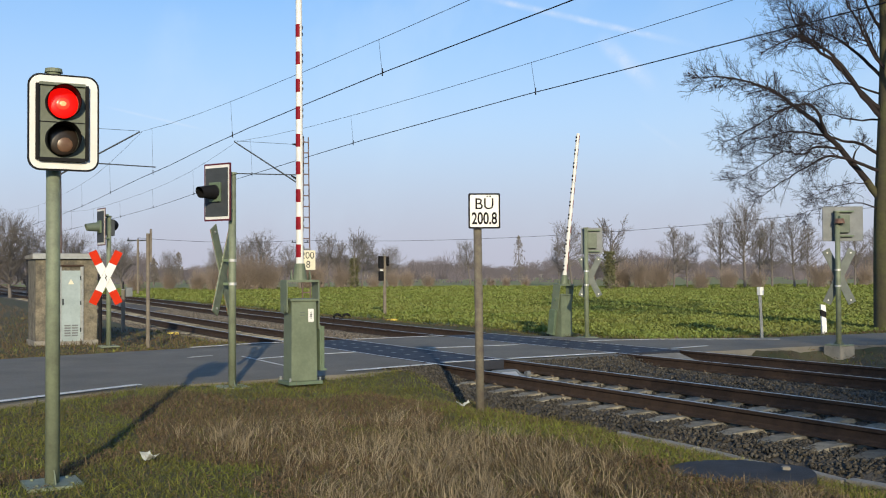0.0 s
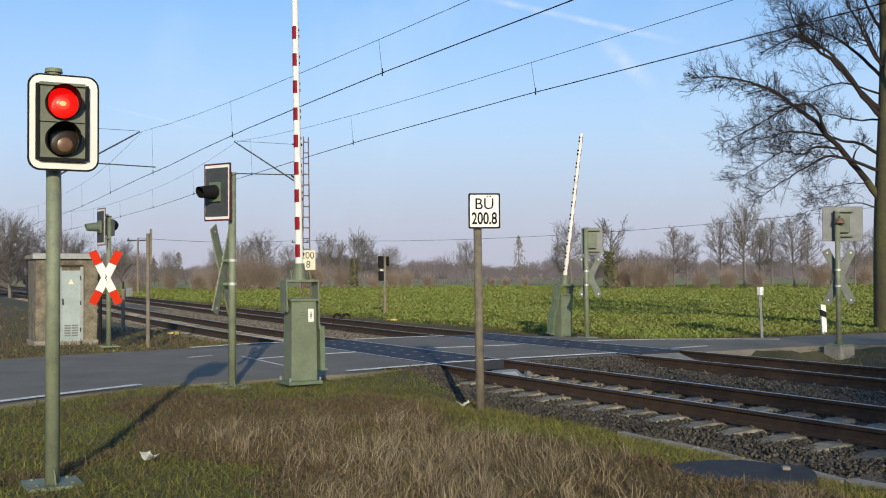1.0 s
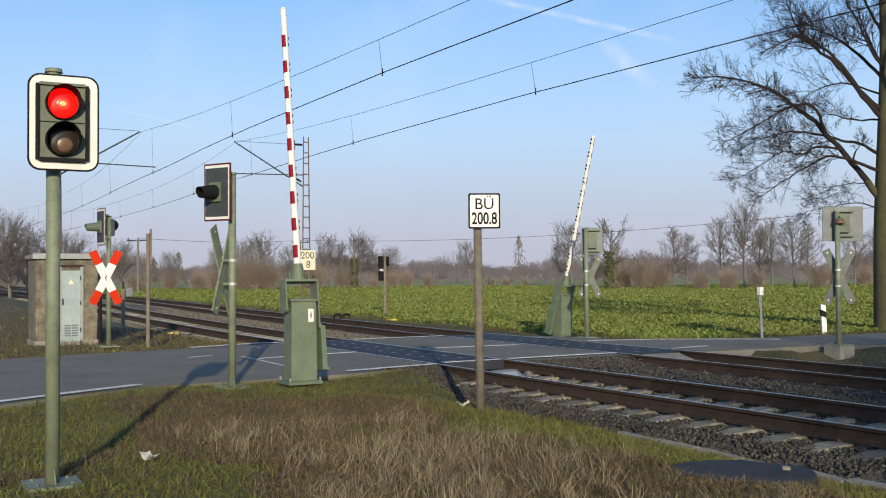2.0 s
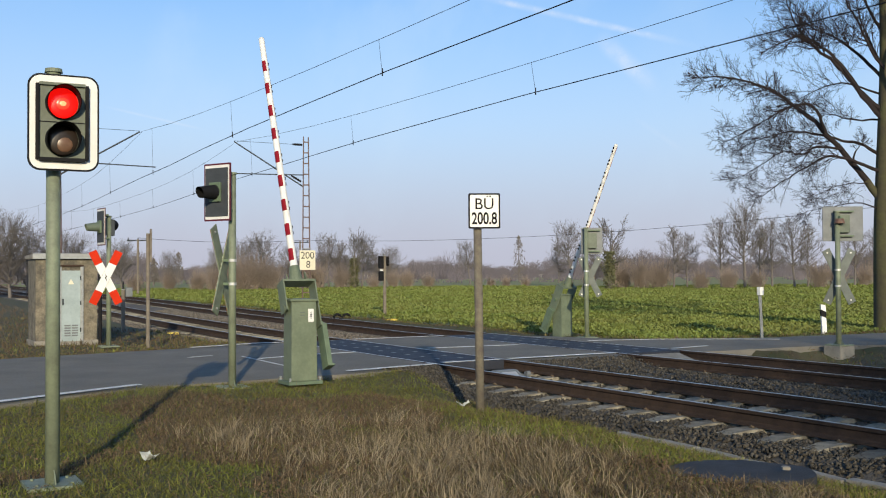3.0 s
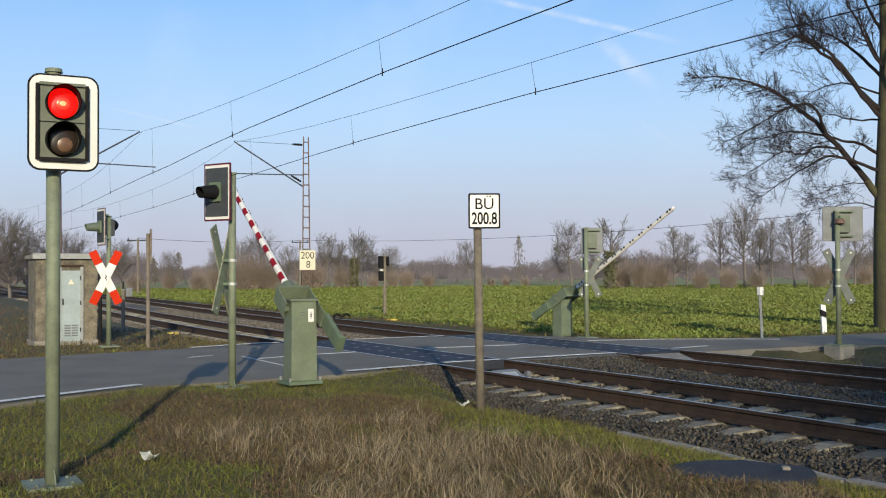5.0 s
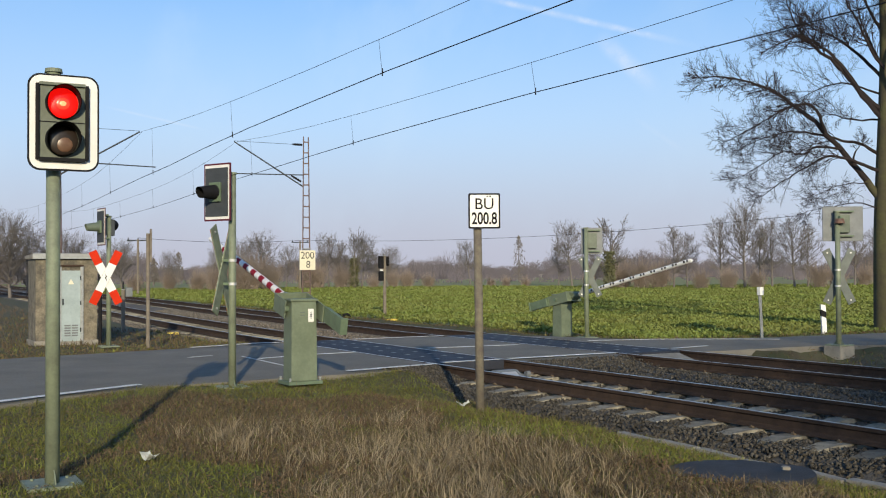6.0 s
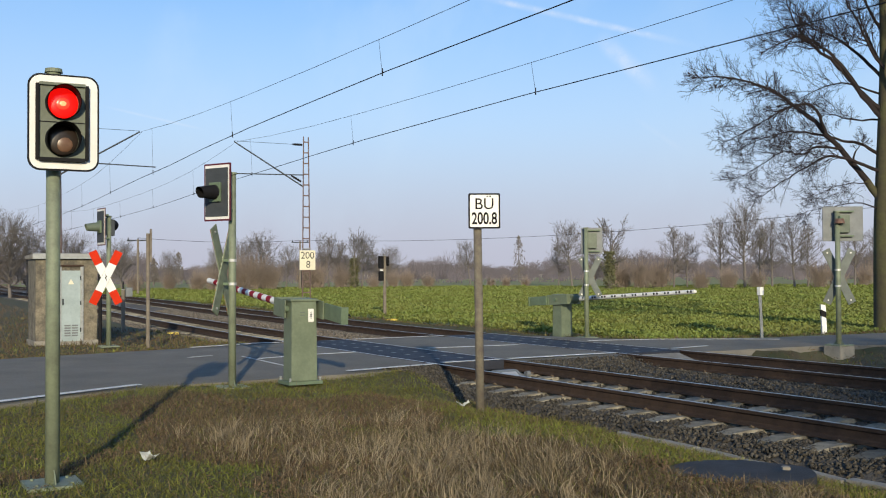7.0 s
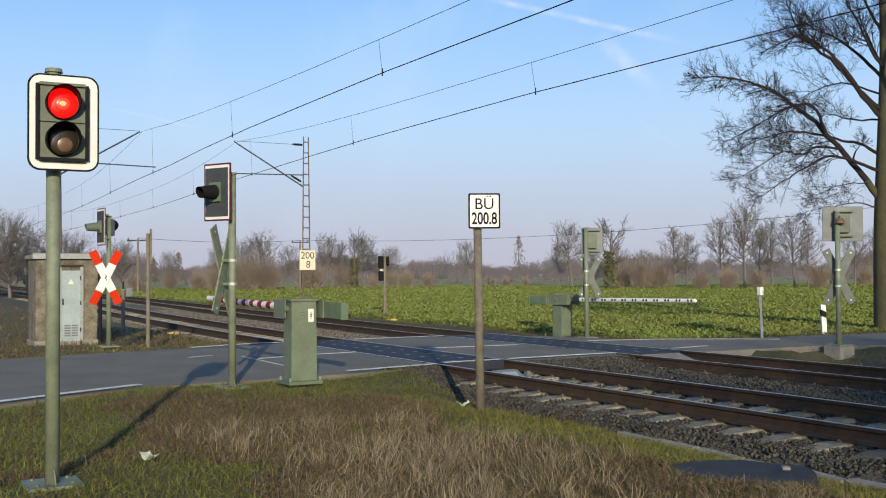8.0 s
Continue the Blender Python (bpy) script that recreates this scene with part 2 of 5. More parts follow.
def T(a, b, r0, r1=None, seg=12):
    return tube(bmesh.new(), a, b, r0, r1, seg)


def prism(outline, depth, m=None):
    """A plate: the outline (x, z) pushed from y=0 to y=depth."""
    bm = bmesh.new()
    f = bm.faces.new([bm.verts.new((x, 0, z)) for x, z in outline])
    r = bmesh.ops.extrude_face_region(bm, geom=[f])
    bmesh.ops.translate(bm, vec=(0, depth, 0), verts=[v for v in r["geom"] if isinstance(v, bmesh.types.BMVert)])
    if m is not None:
        bmesh.ops.transform(bm, matrix=m, verts=bm.verts)
    return bm


def rounded(w, h, r, n=5):
    """A rectangle with round corners about the origin."""
    pts = []
    for cx, cz, a0 in ((w / 2 - r, h / 2 - r, 0), (-w / 2 + r, h / 2 - r, 90), (-w / 2 + r, -h / 2 + r, 180), (w / 2 - r, -h / 2 + r, 270)):
        for k in range(n + 1):
            a = radians(a0 + 90 * k / n)
            pts.append((cx + r * math.cos(a), cz + r * math.sin(a)))
    return pts


def raw(name, verts, faces, material, parent=None, smooth=False):
    me = bpy.data.meshes.new(name)
    verts, faces = np.asarray(verts, np.float32), np.asarray(faces, np.int32)
    me.vertices.add(len(verts))
    me.vertices.foreach_set("co", verts.ravel())
    k = faces.shape[1]
    me.loops.add(faces.size)
    me.loops.foreach_set("vertex_index", faces.ravel())
    me.polygons.add(len(faces))
    me.polygons.foreach_set("loop_start", np.arange(0, faces.size, k, dtype=np.int32))
    me.polygons.foreach_set("loop_total", np.full(len(faces), k, np.int32))
    me.update(calc_edges=True)
    me.validate()
    me.materials.append(M[material])
    if smooth:
        me.shade_smooth()
    ob = new(name, me)
    ob.parent = parent
    return ob


def lettering(name, text, size, m, material, parent, bold=0.0):
    cu = bpy.data.curves.new(name, "FONT")
    cu.body, cu.size, cu.align_x, cu.align_y, cu.extrude, cu.offset = text, size, "CENTER", "CENTER", 0.0015, bold
    tmp = bpy.data.objects.new(name + "_source", cu)
    scene.collection.objects.link(tmp)
    me = bpy.data.meshes.new_from_object(tmp.evaluated_get(bpy.context.evaluated_depsgraph_get()))
    bpy.data.objects.remove(tmp)
    me.transform(m)
    me.materials.clear()
    me.materials.append(M[material])
    ob = new(name, me)
    ob.parent = parent
    return ob


# ---- plan: the line runs along x, the road crosses it square ----
RAILS = (8.90, 10.405, 13.08, 14.585)
ROAD_FAR = [(-22.0, -60), (-22.0, 2.5), (-22.8, 6.0), (-23.5, 8.0), (-23.6, 14.2), (-22.3, 15.2), (-20.3, 15.8), (-19.2, 17.0), (-18.6, 19.0), (-18.2, 23.0), (-18.0, 90)]
ROAD_NEAR = [(-11.5, -60), (-13.7, 1.0), (-14.5, 2.3), (-15.3, 3.8), (-15.5, 7.1), (-15.9, 9.0), (-16.0, 12.0), (-16.0, 14.5), (-15.9, 16.2), (-15.8, 18.6), (-14.9, 20.0), (-14.0, 23.0), (-13.9, 90)]


def edge_x(line, y):
    return float(np.interp(y, [p[1] for p in line], [p[0] for p in line]))


def rise(x):
    """The line climbs and bends a little beyond the crossing."""
    return 0.004 * max(0.0, -25 - x)


def bend(x):
    if x > -50:
        return 0.0011 * max(0.0, -24 - x) ** 2
    return 0.744 + 1.144 * (1 - math.exp((50 + x) / 20))


def ground_z(x, y):
    y0 = y - bend(x)
    n = noise.noise((x * 0.35, y * 0.35, 0.3)) * 0.05 + noise.noise((x * 1.3, y * 1.3, 2.0)) * 0.025
    z = -0.06 + n
    if edge_x(ROAD_FAR, y) + 0.05 < x < edge_x(ROAD_NEAR, y) - 0.05:
        z = -0.12
    if -15.2 < x < 9:
        z -= 0.27 * min(max((y0 - 6.0) / 1.8, 0), 1) * min((x + 15.2) / 1.5, 1)
    bed = min(max((y0 - 7.75 - 0.22 * min(max((-10.3 - x) / 1.5, 0), 1)) / 0.4, 0), 1) * min(max((16.2 - y0) / 0.7, 0), 1)
    z = z * (1 - bed) + (-0.62 + (rise(x) if bed else 0)) * bed
    if x < -25 and y0 <= 8.2:
        z += rise(x) * 0.6 - 0.05
    if y0 > 16.2 and x < edge_x(ROAD_FAR, y) - 0.6:
        k = min((y0 - 16.2) / 1.2, 1)
        z = z * (1 - k) + (-0.28 + n) * k
    if y0 > 24:
        z = -0.28 + n
    if 16.2 < y < 20.5 and x > edge_x(ROAD_NEAR, y) - 0.05:
        z = -0.05 - (0.37 - (y - 16.2) * 0.08) * min(max((x - edge_x(ROAD_NEAR, y)) / 0.4, 0), 1) + n * 0.5
    d = math.hypot(x, y)
    if d > 120:
        z = -0.28
    return z


def ground():
    xs = np.concatenate([np.linspace(-2500, -300, 12), np.linspace(-260, -100, 17), np.linspace(-96, -30, 50), np.arange(-29.7, 6, 0.3), np.linspace(8, 100, 14), np.linspace(200, 2500, 8)])
    ys = np.concatenate([np.linspace(-2500, -60, 12), np.linspace(-40, -3, 10), np.arange(-2, 30, 0.3), np.linspace(31, 130, 50), np.linspace(160, 2500, 16)])
    verts = [(x, y, ground_z(x, y)) for y in ys for x in xs]
    w = len(xs)
    faces = [(j * w + i, j * w + i + 1, (j + 1) * w + i + 1, (j + 1) * w + i) for j in range(len(ys) - 1) for i in range(w - 1)]
    ob = raw("ground", verts, faces, "soil", smooth=True)
    ob.data.materials.append(M["field"])
    idx = np.zeros(len(faces), np.int32)
    for k, f in enumerate(faces):
        x, y, _ = verts[f[0]]
        if (y > 17 + bend(x) and (x < edge_x(ROAD_FAR, y) or y > 34)) or x < -160 or x > 40 or y < -20:
            idx[k] = 1
    ob.data.polygons.foreach_set("material_index", idx)
    tagged(ob, "flat farmland with soil, verge and green field", "ground", kind="structure")


ground()


def road():
    base = tagged(new("road"), "grey asphalt country road over the level crossing", "road", kind="structure")
    # asphalt between the rail slots
    for y0, y1 in ((-60.0, 8.84), (10.46, 13.02), (14.64, 90.0)):
        ys = [y0] + sorted({p[1] for p in ROAD_FAR + ROAD_NEAR if y0 < p[1] < y1} | {k * 0.5 for k in range(-4, 60) if y0 < k * 0.5 < y1}) + [y1]
        bm = bmesh.new()
        rows = []
        for y in ys:
            a, b = edge_x(ROAD_FAR, y), edge_x(ROAD_NEAR, y)
            wob = 0.05 * noise.noise((y * 1.7, 0, 0)) + 0.03 * noise.noise((y * 6, 0, 5))
            b += wob
            a -= wob
            row = []
            for k in range(9):
                x = a + (b - a) * k / 8
                row.append(bm.verts.new((x, y, 0.0 + 0.01 * noise.noise((x * 0.6, y * 0.6, 1)) - (0.03 if k in (0, 8) else 0))))
            low = [bm.verts.new((a - 0.05, y, -0.2)), bm.verts.new((b + 0.05, y, -0.2))]
            rows.append([low[0]] + row + [low[1]])
        for r0, r1 in zip(rows, rows[1:]):
            for k in range(len(r0) - 1):
                bm.faces.new((r0[k], r0[k + 1], r1[k + 1], r1[k]))
        for r in (rows[0], rows[-1]):
            bm.faces.new(r)
        part("asphalt", bm, "asphalt", base, smooth=False)
    # rubber panels between the rails of each track
    socket = None
    for a, b in ((RAILS[0] + 0.10, RAILS[1] - 0.10), (RAILS[2] + 0.10, RAILS[3] - 0.10)):
        first = None
        for k in range(6):
            if first is None:
                first = part("crossing_panel", B((-0.595, 0, -0.16), (0.595, b - a, 0), 0.008), "rubber", base, "dark rubber crossing panel")
                ob = first
            else:
                ob = new("crossing_panel", first.data)
                ob.parent = base
                tagged(ob, "dark rubber crossing panel")
            ob.location = (-22.75 + k * 1.2, a, 0.0)
            for dx, dy in ((-0.3, 0.42), (0.3, 0.42), (-0.3, 0.9), (0.3, 0.9)):
                if socket is None:
                    socket = part("lifting_socket", B((-0.055, -0.035, 0.0), (0.055, 0.035, 0.006), 0.002), "alu", base, "small worn metal lifting socket")
                    so = socket
                else:
                    so = new("lifting_socket", socket.data)
                    so.parent = base
                so.location = (-22.75 + k * 1.2 + dx, a + dy, 0.001)
    # painted lines, a thin film above the asphalt
    def line(pts, width, name="edge_line"):
        bm = bmesh.new()
        prev = None
        for k, (x, y) in enumerate(pts):
            n = Vector((pts[min(k + 1, len(pts) - 1)][0] - pts[max(k - 1, 0)][0], pts[min(k + 1, len(pts) - 1)][1] - pts[max(k - 1, 0)][1])).normalized()
            s = Vector((n.y, -n.x)) * width / 2
            pair = [bm.verts.new((x - s.x, y - s.y, 0.014)), bm.verts.new((x + s.x, y + s.y, 0.014))]
            if prev:
                bm.faces.new((prev[0], prev[1], pair[1], pair[0]))
            prev = pair
        r = bmesh.ops.extrude_face_region(bm, geom=list(bm.faces))
        bmesh.ops.translate(bm, vec=(0, 0, -0.004), verts=[v for v in r["geom"] if isinstance(v, bmesh.types.BMVert)])
        part(name, bm, "line_paint", base, "worn white road marking")

    def along(edge, y0, y1, inset):
        return [(edge_x(edge, y0 + (y1 - y0) * k / 16) + inset, y0 + (y1 - y0) * k / 16) for k in range(17)]

    line(along(ROAD_NEAR, -12, 3.6, -0.16), 0.13)
    line(along(ROAD_NEAR, 7.0, 8.8, -0.2), 0.13)
    line(along(ROAD_NEAR, 9.05, 10.25, -0.32), 0.13)
    line(along(ROAD_NEAR, 10.5, 13.0, -0.35), 0.13)
    line([(-16.6, 14.7), (-16.8, 15.8)], 0.12)
    line(along(ROAD_FAR, 6.4, 8.8, 0.35), 0.13)
    line(along(ROAD_FAR, 10.5, 13.0, 0.35), 0.13)
    line([(-19.6, 14.8), (-19.1, 16.4), (-18.3, 17.7), (-17.5, 18.7)], 0.13)
    line([(-18.85, 6.6), (-19.25, 7.9), (-19.35, 8.8)], 0.12, "centre_line")
    line([(-19.5, 6.52), (-18.2, 6.5), (-16.98, 6.47)], 0.045, "worn_line")
    line([(-19.87, 5.58), (-20.06, 6.09)], 0.06, "worn_line")
    line([(-19.5, 10.55), (-19.35, 12.7)], 0.12, "centre_line")


road()


def ballast():
    prof = [(7.2, -0.72), (7.6, -0.44), (7.9, -0.34), (8.15, -0.25), (8.5, -0.225), (9.6, -0.238), (10.8, -0.215), (11.3, -0.14), (11.75, -0.09), (12.25, -0.12), (12.7, -0.2), (13.8, -0.225), (15.0, -0.21), (15.35, -0.3), (15.9, -0.62)]
    for x0, x1, step in ((7.0, -15.98, 0.14), (-23.7, -60.0, 0.3), (-60.0, -220.0, 2.0)):
        n = int(abs(x1 - x0) / step)
        fine = np.arange(prof[0][0], prof[-1][0] + 0.01, 0.12 if step < 1 else 0.4)
        verts, faces = [], []
        for i in range(n + 1):
            x = x0 + (x1 - x0) * i / n
            for y in fine:
                z = float(np.interp(y, [p[0] for p in prof], [p[1] for p in prof])) + rise(x)
                if step < 1:
                    z += 0.035 * noise.noise((x * 3, y * 3, 0)) + 0.03 * noise.noise((x * 11, y * 11, 4))
                if x0 > 0 and x < -14.6 and (10.55 < y < 12.95 or 7.7 < y < 8.75):
                    z = max(z, min(-0.02, -0.012 - (x + 15.9) * 0.16))
                verts.append((x, y + bend(x), z))
        w = len(fine)
        faces = [(i * w + k, i * w + k + 1, (i + 1) * w + k + 1, (i + 1) * w + k) for i in range(n) for k in range(w - 1)]
        tagged(raw("ballast", verts, faces, "ballast" if x0 > 0 else "ballast_lit"), "bed of dark grey crushed stone ballast" if x0 > 0 else "bed of crushed stone ballast, made paler for the sun on it", "ballast", kind="stuff")
    # loose stones on the near shoulder, between the sleepers and on the heap between the tracks
    rng = np.random.default_rng(4)
    ico = bmesh.new()
    bmesh.ops.create_icosphere(ico, subdivisions=1, radius=1)
    iv = np.array([v.co[:] for v in ico.verts])
    itri = np.array([[v.index for v in f.verts] for f in ico.faces])
    ico.free()
    verts, faces = [], []
    for k in range(21000):
        x = -15.9 + 13.3 * rng.random() ** 1.15
        u = rng.random()
        y = 7.6 + 1.25 * rng.random() if u < 0.5 else (10.5 + 2.5 * rng.random() if u < 0.86 else 9.0 + 1.4 * rng.random())
        z = float(np.interp(y, [p[0] for p in prof], [p[1] for p in prof])) + 0.015
        if x < -14.6 and (10.55 < y < 12.95 or 7.7 < y < 8.75):
            z = max(z, min(-0.02, -0.012 - (x + 15.9) * 0.16) + 0.01)
        s = 0.009 + 0.016 * rng.random()
        if u < 0.5 and y < 7.8 and rng.random() < 0.5:
            continue
        v = iv * (s * (0.6 + 0.7 * rng.random(3))) + rng.normal(0, s * 0.26, iv.shape)
        a = rng.random() * 6.28
        v = np.stack([v[:, 0] * math.cos(a) - v[:, 1] * math.sin(a), v[:, 0] * math.sin(a) + v[:, 1] * math.cos(a), v[:, 2]], 1)
        faces.append(itri + len(verts) * 12)
        verts.append(v + (x, y, z))
    near = (np.concatenate(verts), np.concatenate(faces))
    verts, faces = [], []
    for k in range(8000):
        x = -23.8 - 24.0 * rng.random() ** 1.2
        u = rng.random()
        y = 7.7 + 0.9 * rng.random() if u < 0.3 else 10.75 + 2.0 * rng.random()
        z = float(np.interp(y, [p[0] for p in prof], [p[1] for p in prof])) + 0.02 + rise(x)
        v = iv * ((0.022 + 0.02 * rng.random()) * (0.7 + 0.6 * rng.random(3))) + rng.normal(0, 0.006, iv.shape)
        faces.append(itri + len(verts) * 12)
        verts.append(v + (x, y + bend(x), z))
    tagged(raw("ballast_stones", np.concatenate(verts), np.concatenate(faces), "stones_lit"), "ballast stones beyond the crossing, made paler for the sun on them", "ballast", kind="stuff")
    tagged(raw("ballast_stones", *near, "stones"), "loose crushed ballast stones beside the rails", "ballast", kind="stuff")


ballast()


def rail_profile():
    half = [(0.075, 0.0), (0.075, 0.012), (0.02, 0.03), (0.009, 0.045), (0.009, 0.12), (0.034, 0.134), (0.036, 0.165), (0.03, 0.172)]
    return half + [(-a, b) for a, b in reversed(half)]


def tracks():
    prof = rail_profile()
    clip_me = sleeper_me = pad_me = None
    for name, ra, rb, x_first in (("railway_track", RAILS[0], RAILS[1], 6.1), ("railway_track", RAILS[2], RAILS[3], 6.3)):
        base = tagged(new(name), "rusty steel rails on concrete sleepers in ballast", "railway track", "tracks of the line", kind="structure")
        for y in (ra, rb):
            xs = list(np.arange(8, -24.1, -4.0)) + list(np.arange(-26, -130, -3.0)) + list(np.arange(-135, -400, -15.0))
            bm = bmesh.new()
            loops = [[bm.verts.new((x, y + bend(x) + p, q - 0.172 + rise(x))) for p, q in prof] for x in xs]
            n = len(prof)
            for a, b in zip(loops, loops[1:]):
                for k in range(n):
                    bm.faces.new((a[k], a[(k + 1) % n], b[(k + 1) % n], b[k]))
            bm.faces.new(loops[0])
            bm.faces.new(loops[-1])
            r = part("rail", bm, "rust", base, "brown rusty steel rail with a worn bright head")
            r.data.materials.append(M["rail_head"])
            top = [p.index for p in r.data.polygons if abs(p.normal.z) > 0.85 and p.center.z - rise(p.center.x) > -0.02]
            for i in top:
                r.data.polygons[i].material_index = 1
        count = 0
        for k in range(190):
            x = x_first - 0.6 * k - 0.35
            if -23.7 < x < -15.9:
                continue
            if x < -80:
                break
            mid = (ra + rb) / 2 + bend(x)
            if sleeper_me is None:
                bm = bmesh.new()
                # tapered concrete tie, lower in the middle
                rows = []
                for yy, hw, zt in ((-1.3, 0.10, -0.03), (-1.05, 0.12, 0.0), (-0.5, 0.12, 0.0), (-0.3, 0.10, -0.035), (0.3, 0.10, -0.035), (0.5, 0.12, 0.0), (1.05, 0.12, 0.0), (1.3, 0.10, -0.03)):
                    rows.append([bm.verts.new((-hw - 0.03, yy, -0.16)), bm.verts.new((-hw, yy, zt)), bm.verts.new((hw, yy, zt)), bm.verts.new((hw + 0.03, yy, -0.16))])
                for a, b in zip(rows, rows[1:]):
                    for i in range(3):
                        bm.faces.new((a[i], a[i + 1], b[i + 1], b[i]))
                bm.faces.new(rows[0])
                bm.faces.new(rows[-1])
                s = part("sleeper", bm, "sleeper", base)
                sleeper_me = s.data
            else:
                s = new("sleeper", sleeper_me)
                s.parent = base
            s.location = (x, mid, -0.178 + rise(x))
            s.rotation_euler = (0, 0, random.uniform(-0.01, 0.01))
            if x > -16 and count < 300:
                for y in (ra, rb):
                    for sgn in (-1, 1):
                        if clip_me is None:
                            bm = bmesh.new()
                            box(bm, (-0.05, -0.03, 0.0), (0.05, 0.03, 0.02), 0.004)
                            tube(bm, (0, 0, 0.02), (0, 0, 0.065), 0.012, 0.012, 8)
                            tube(bm, (0, 0, 0.03), (0, 0, 0.045), 0.02, 0.02, 6)
                            for e in (-1, 1):
                                tube(bm, (e * 0.045, 0.03, 0.03), (e * 0.02, -0.03, 0.04), 0.008, 0.008, 6)
                            bmesh.ops.scale(bm, vec=(0.5, 0.6, 0.55), verts=bm.verts)
                            c = part("rail_clip", bm, "clip", base)
                            clip_me = c.data
                        else:
                            c = new("rail_clip", clip_me)
                            c.parent = base
                        c.location = (x, y + sgn * 0.11, -0.178)
                        count += 1


tracks()


# ---- overhead line ----
def lattice_mast(x, y, top, side, contact_y, label, sign=False):
    th = thing("catenary_mast", pose(x, y, -0.35), label, "catenary mast", "masts of the overhead line")
    h = top + 0.35
    for sx in (-1, 1):
        bm = bmesh.new()
        w0, w1 = 0.19, 0.11
        tube(bm, (0.045, sx * w0, 0), (0.045, sx * w1, h), 0.03, 0.026, 4)
        part("leg", bm, "rust_light", th)
    n = 17
    rung = None
    for k in range(n):
        z = h * (k + 0.5) / n
        w = 0.19 + (0.11 - 0.19) * z / h
        bm = B((0.03, -w, z - 0.025), (0.06, w, z + 0.025))
        part("rung", bm, "rust_light", th)
    part("foot", B((-0.3, -0.4, -0.5), (0.3, 0.4, 0.06), 0.03), "concrete", th)
    cy = contact_y - y
    s = 1 if cy > 0 else -1
    bm = T((0, s * 0.12, 5.35 + 0.35), (0, cy, 7.12 + 0.35), 0.032, 0.028, 8)
    part("strut", bm, "grey_dark", th, "dark sloping cantilever tube")
    part("registration_arm", T((0, s * 0.12, 5.85 + 0.35), (0, cy + s * 0.6, 5.78 + 0.35), 0.024, 0.022, 8), "grey_dark", th)
    part("tie_rod", T((0, s * 0.1, 7.15 + 0.35), (0, cy, 7.15 + 0.35), 0.008, 0.008, 6), "wire", th)
    for d, z0 in ((0.16, 5.45), (0.1, 7.15)):
        bm = bmesh.new()
        for q in range(4):
            f = d + 0.08 + q * 0.09
            zz = z0 + 0.35 + (f / abs(cy) * 1.7 if z0 < 6 else 0)
            tube(bm, (0, s * f, zz), (0, s * (f + 0.05), zz + (0.026 if z0 < 6 else 0)), 0.055, 0.045, 10)
        f0, f1 = d + 0.05, d + 0.5
        low = z0 + 0.35
        tube(bm, (0, s * f0, low + (f0 / abs(cy) * 1.7 if z0 < 6 else 0)), (0, s * f1, low + (f1 / abs(cy) * 1.7 if z0 < 6 else 0)), 0.035, 0.035, 8)
        part("insulator", bm, "black", th, "dark ribbed insulator")
    if sign:
        part("number_plate", B((0.12, -0.34, 1.77 + 0.35), (0.14, 0.38, 2.61 + 0.35), 0.006), "sign_cream", th, "cream distance plate with black numerals")
        turn = Matrix.Rotation(radians(90), 4, "Z") @ Matrix.Rotation(radians(90), 4, "X")
        lettering("numeral", "200", 0.42, Matrix.Translation((0.143, 0.02, 2.38 + 0.35)) @ turn, "black_text", th, -0.002)
        lettering("numeral", "8", 0.42, Matrix.Translation((0.143, 0.05, 1.99 + 0.35)) @ turn, "black_text", th, -0.002)
        for z in (2.1, 2.65):
            part("bracket", B((0.03, -0.2, z + 0.35), (0.12, 0.2, z + 0.4)), "zinc", th)


lattice_mast(-42.4, 17.0, 7.5, -1, 13.83, "slender rusty lattice mast with a cantilever and a cream distance plate", True)
lattice_mast(-41.1, 6.6, 7.5, 1, 9.65, "slender rusty lattice mast with a cantilever over the track")


def wire(name, pts, r, label):
    bm = bmesh.new()
    for a, b in zip(pts, pts[1:]):
        tube(bm, a, b, r, r, 5, False)
    return tagged(link(name, bm, "wire", None, smooth=True), label, "overhead wire", "wires of the overhead line")


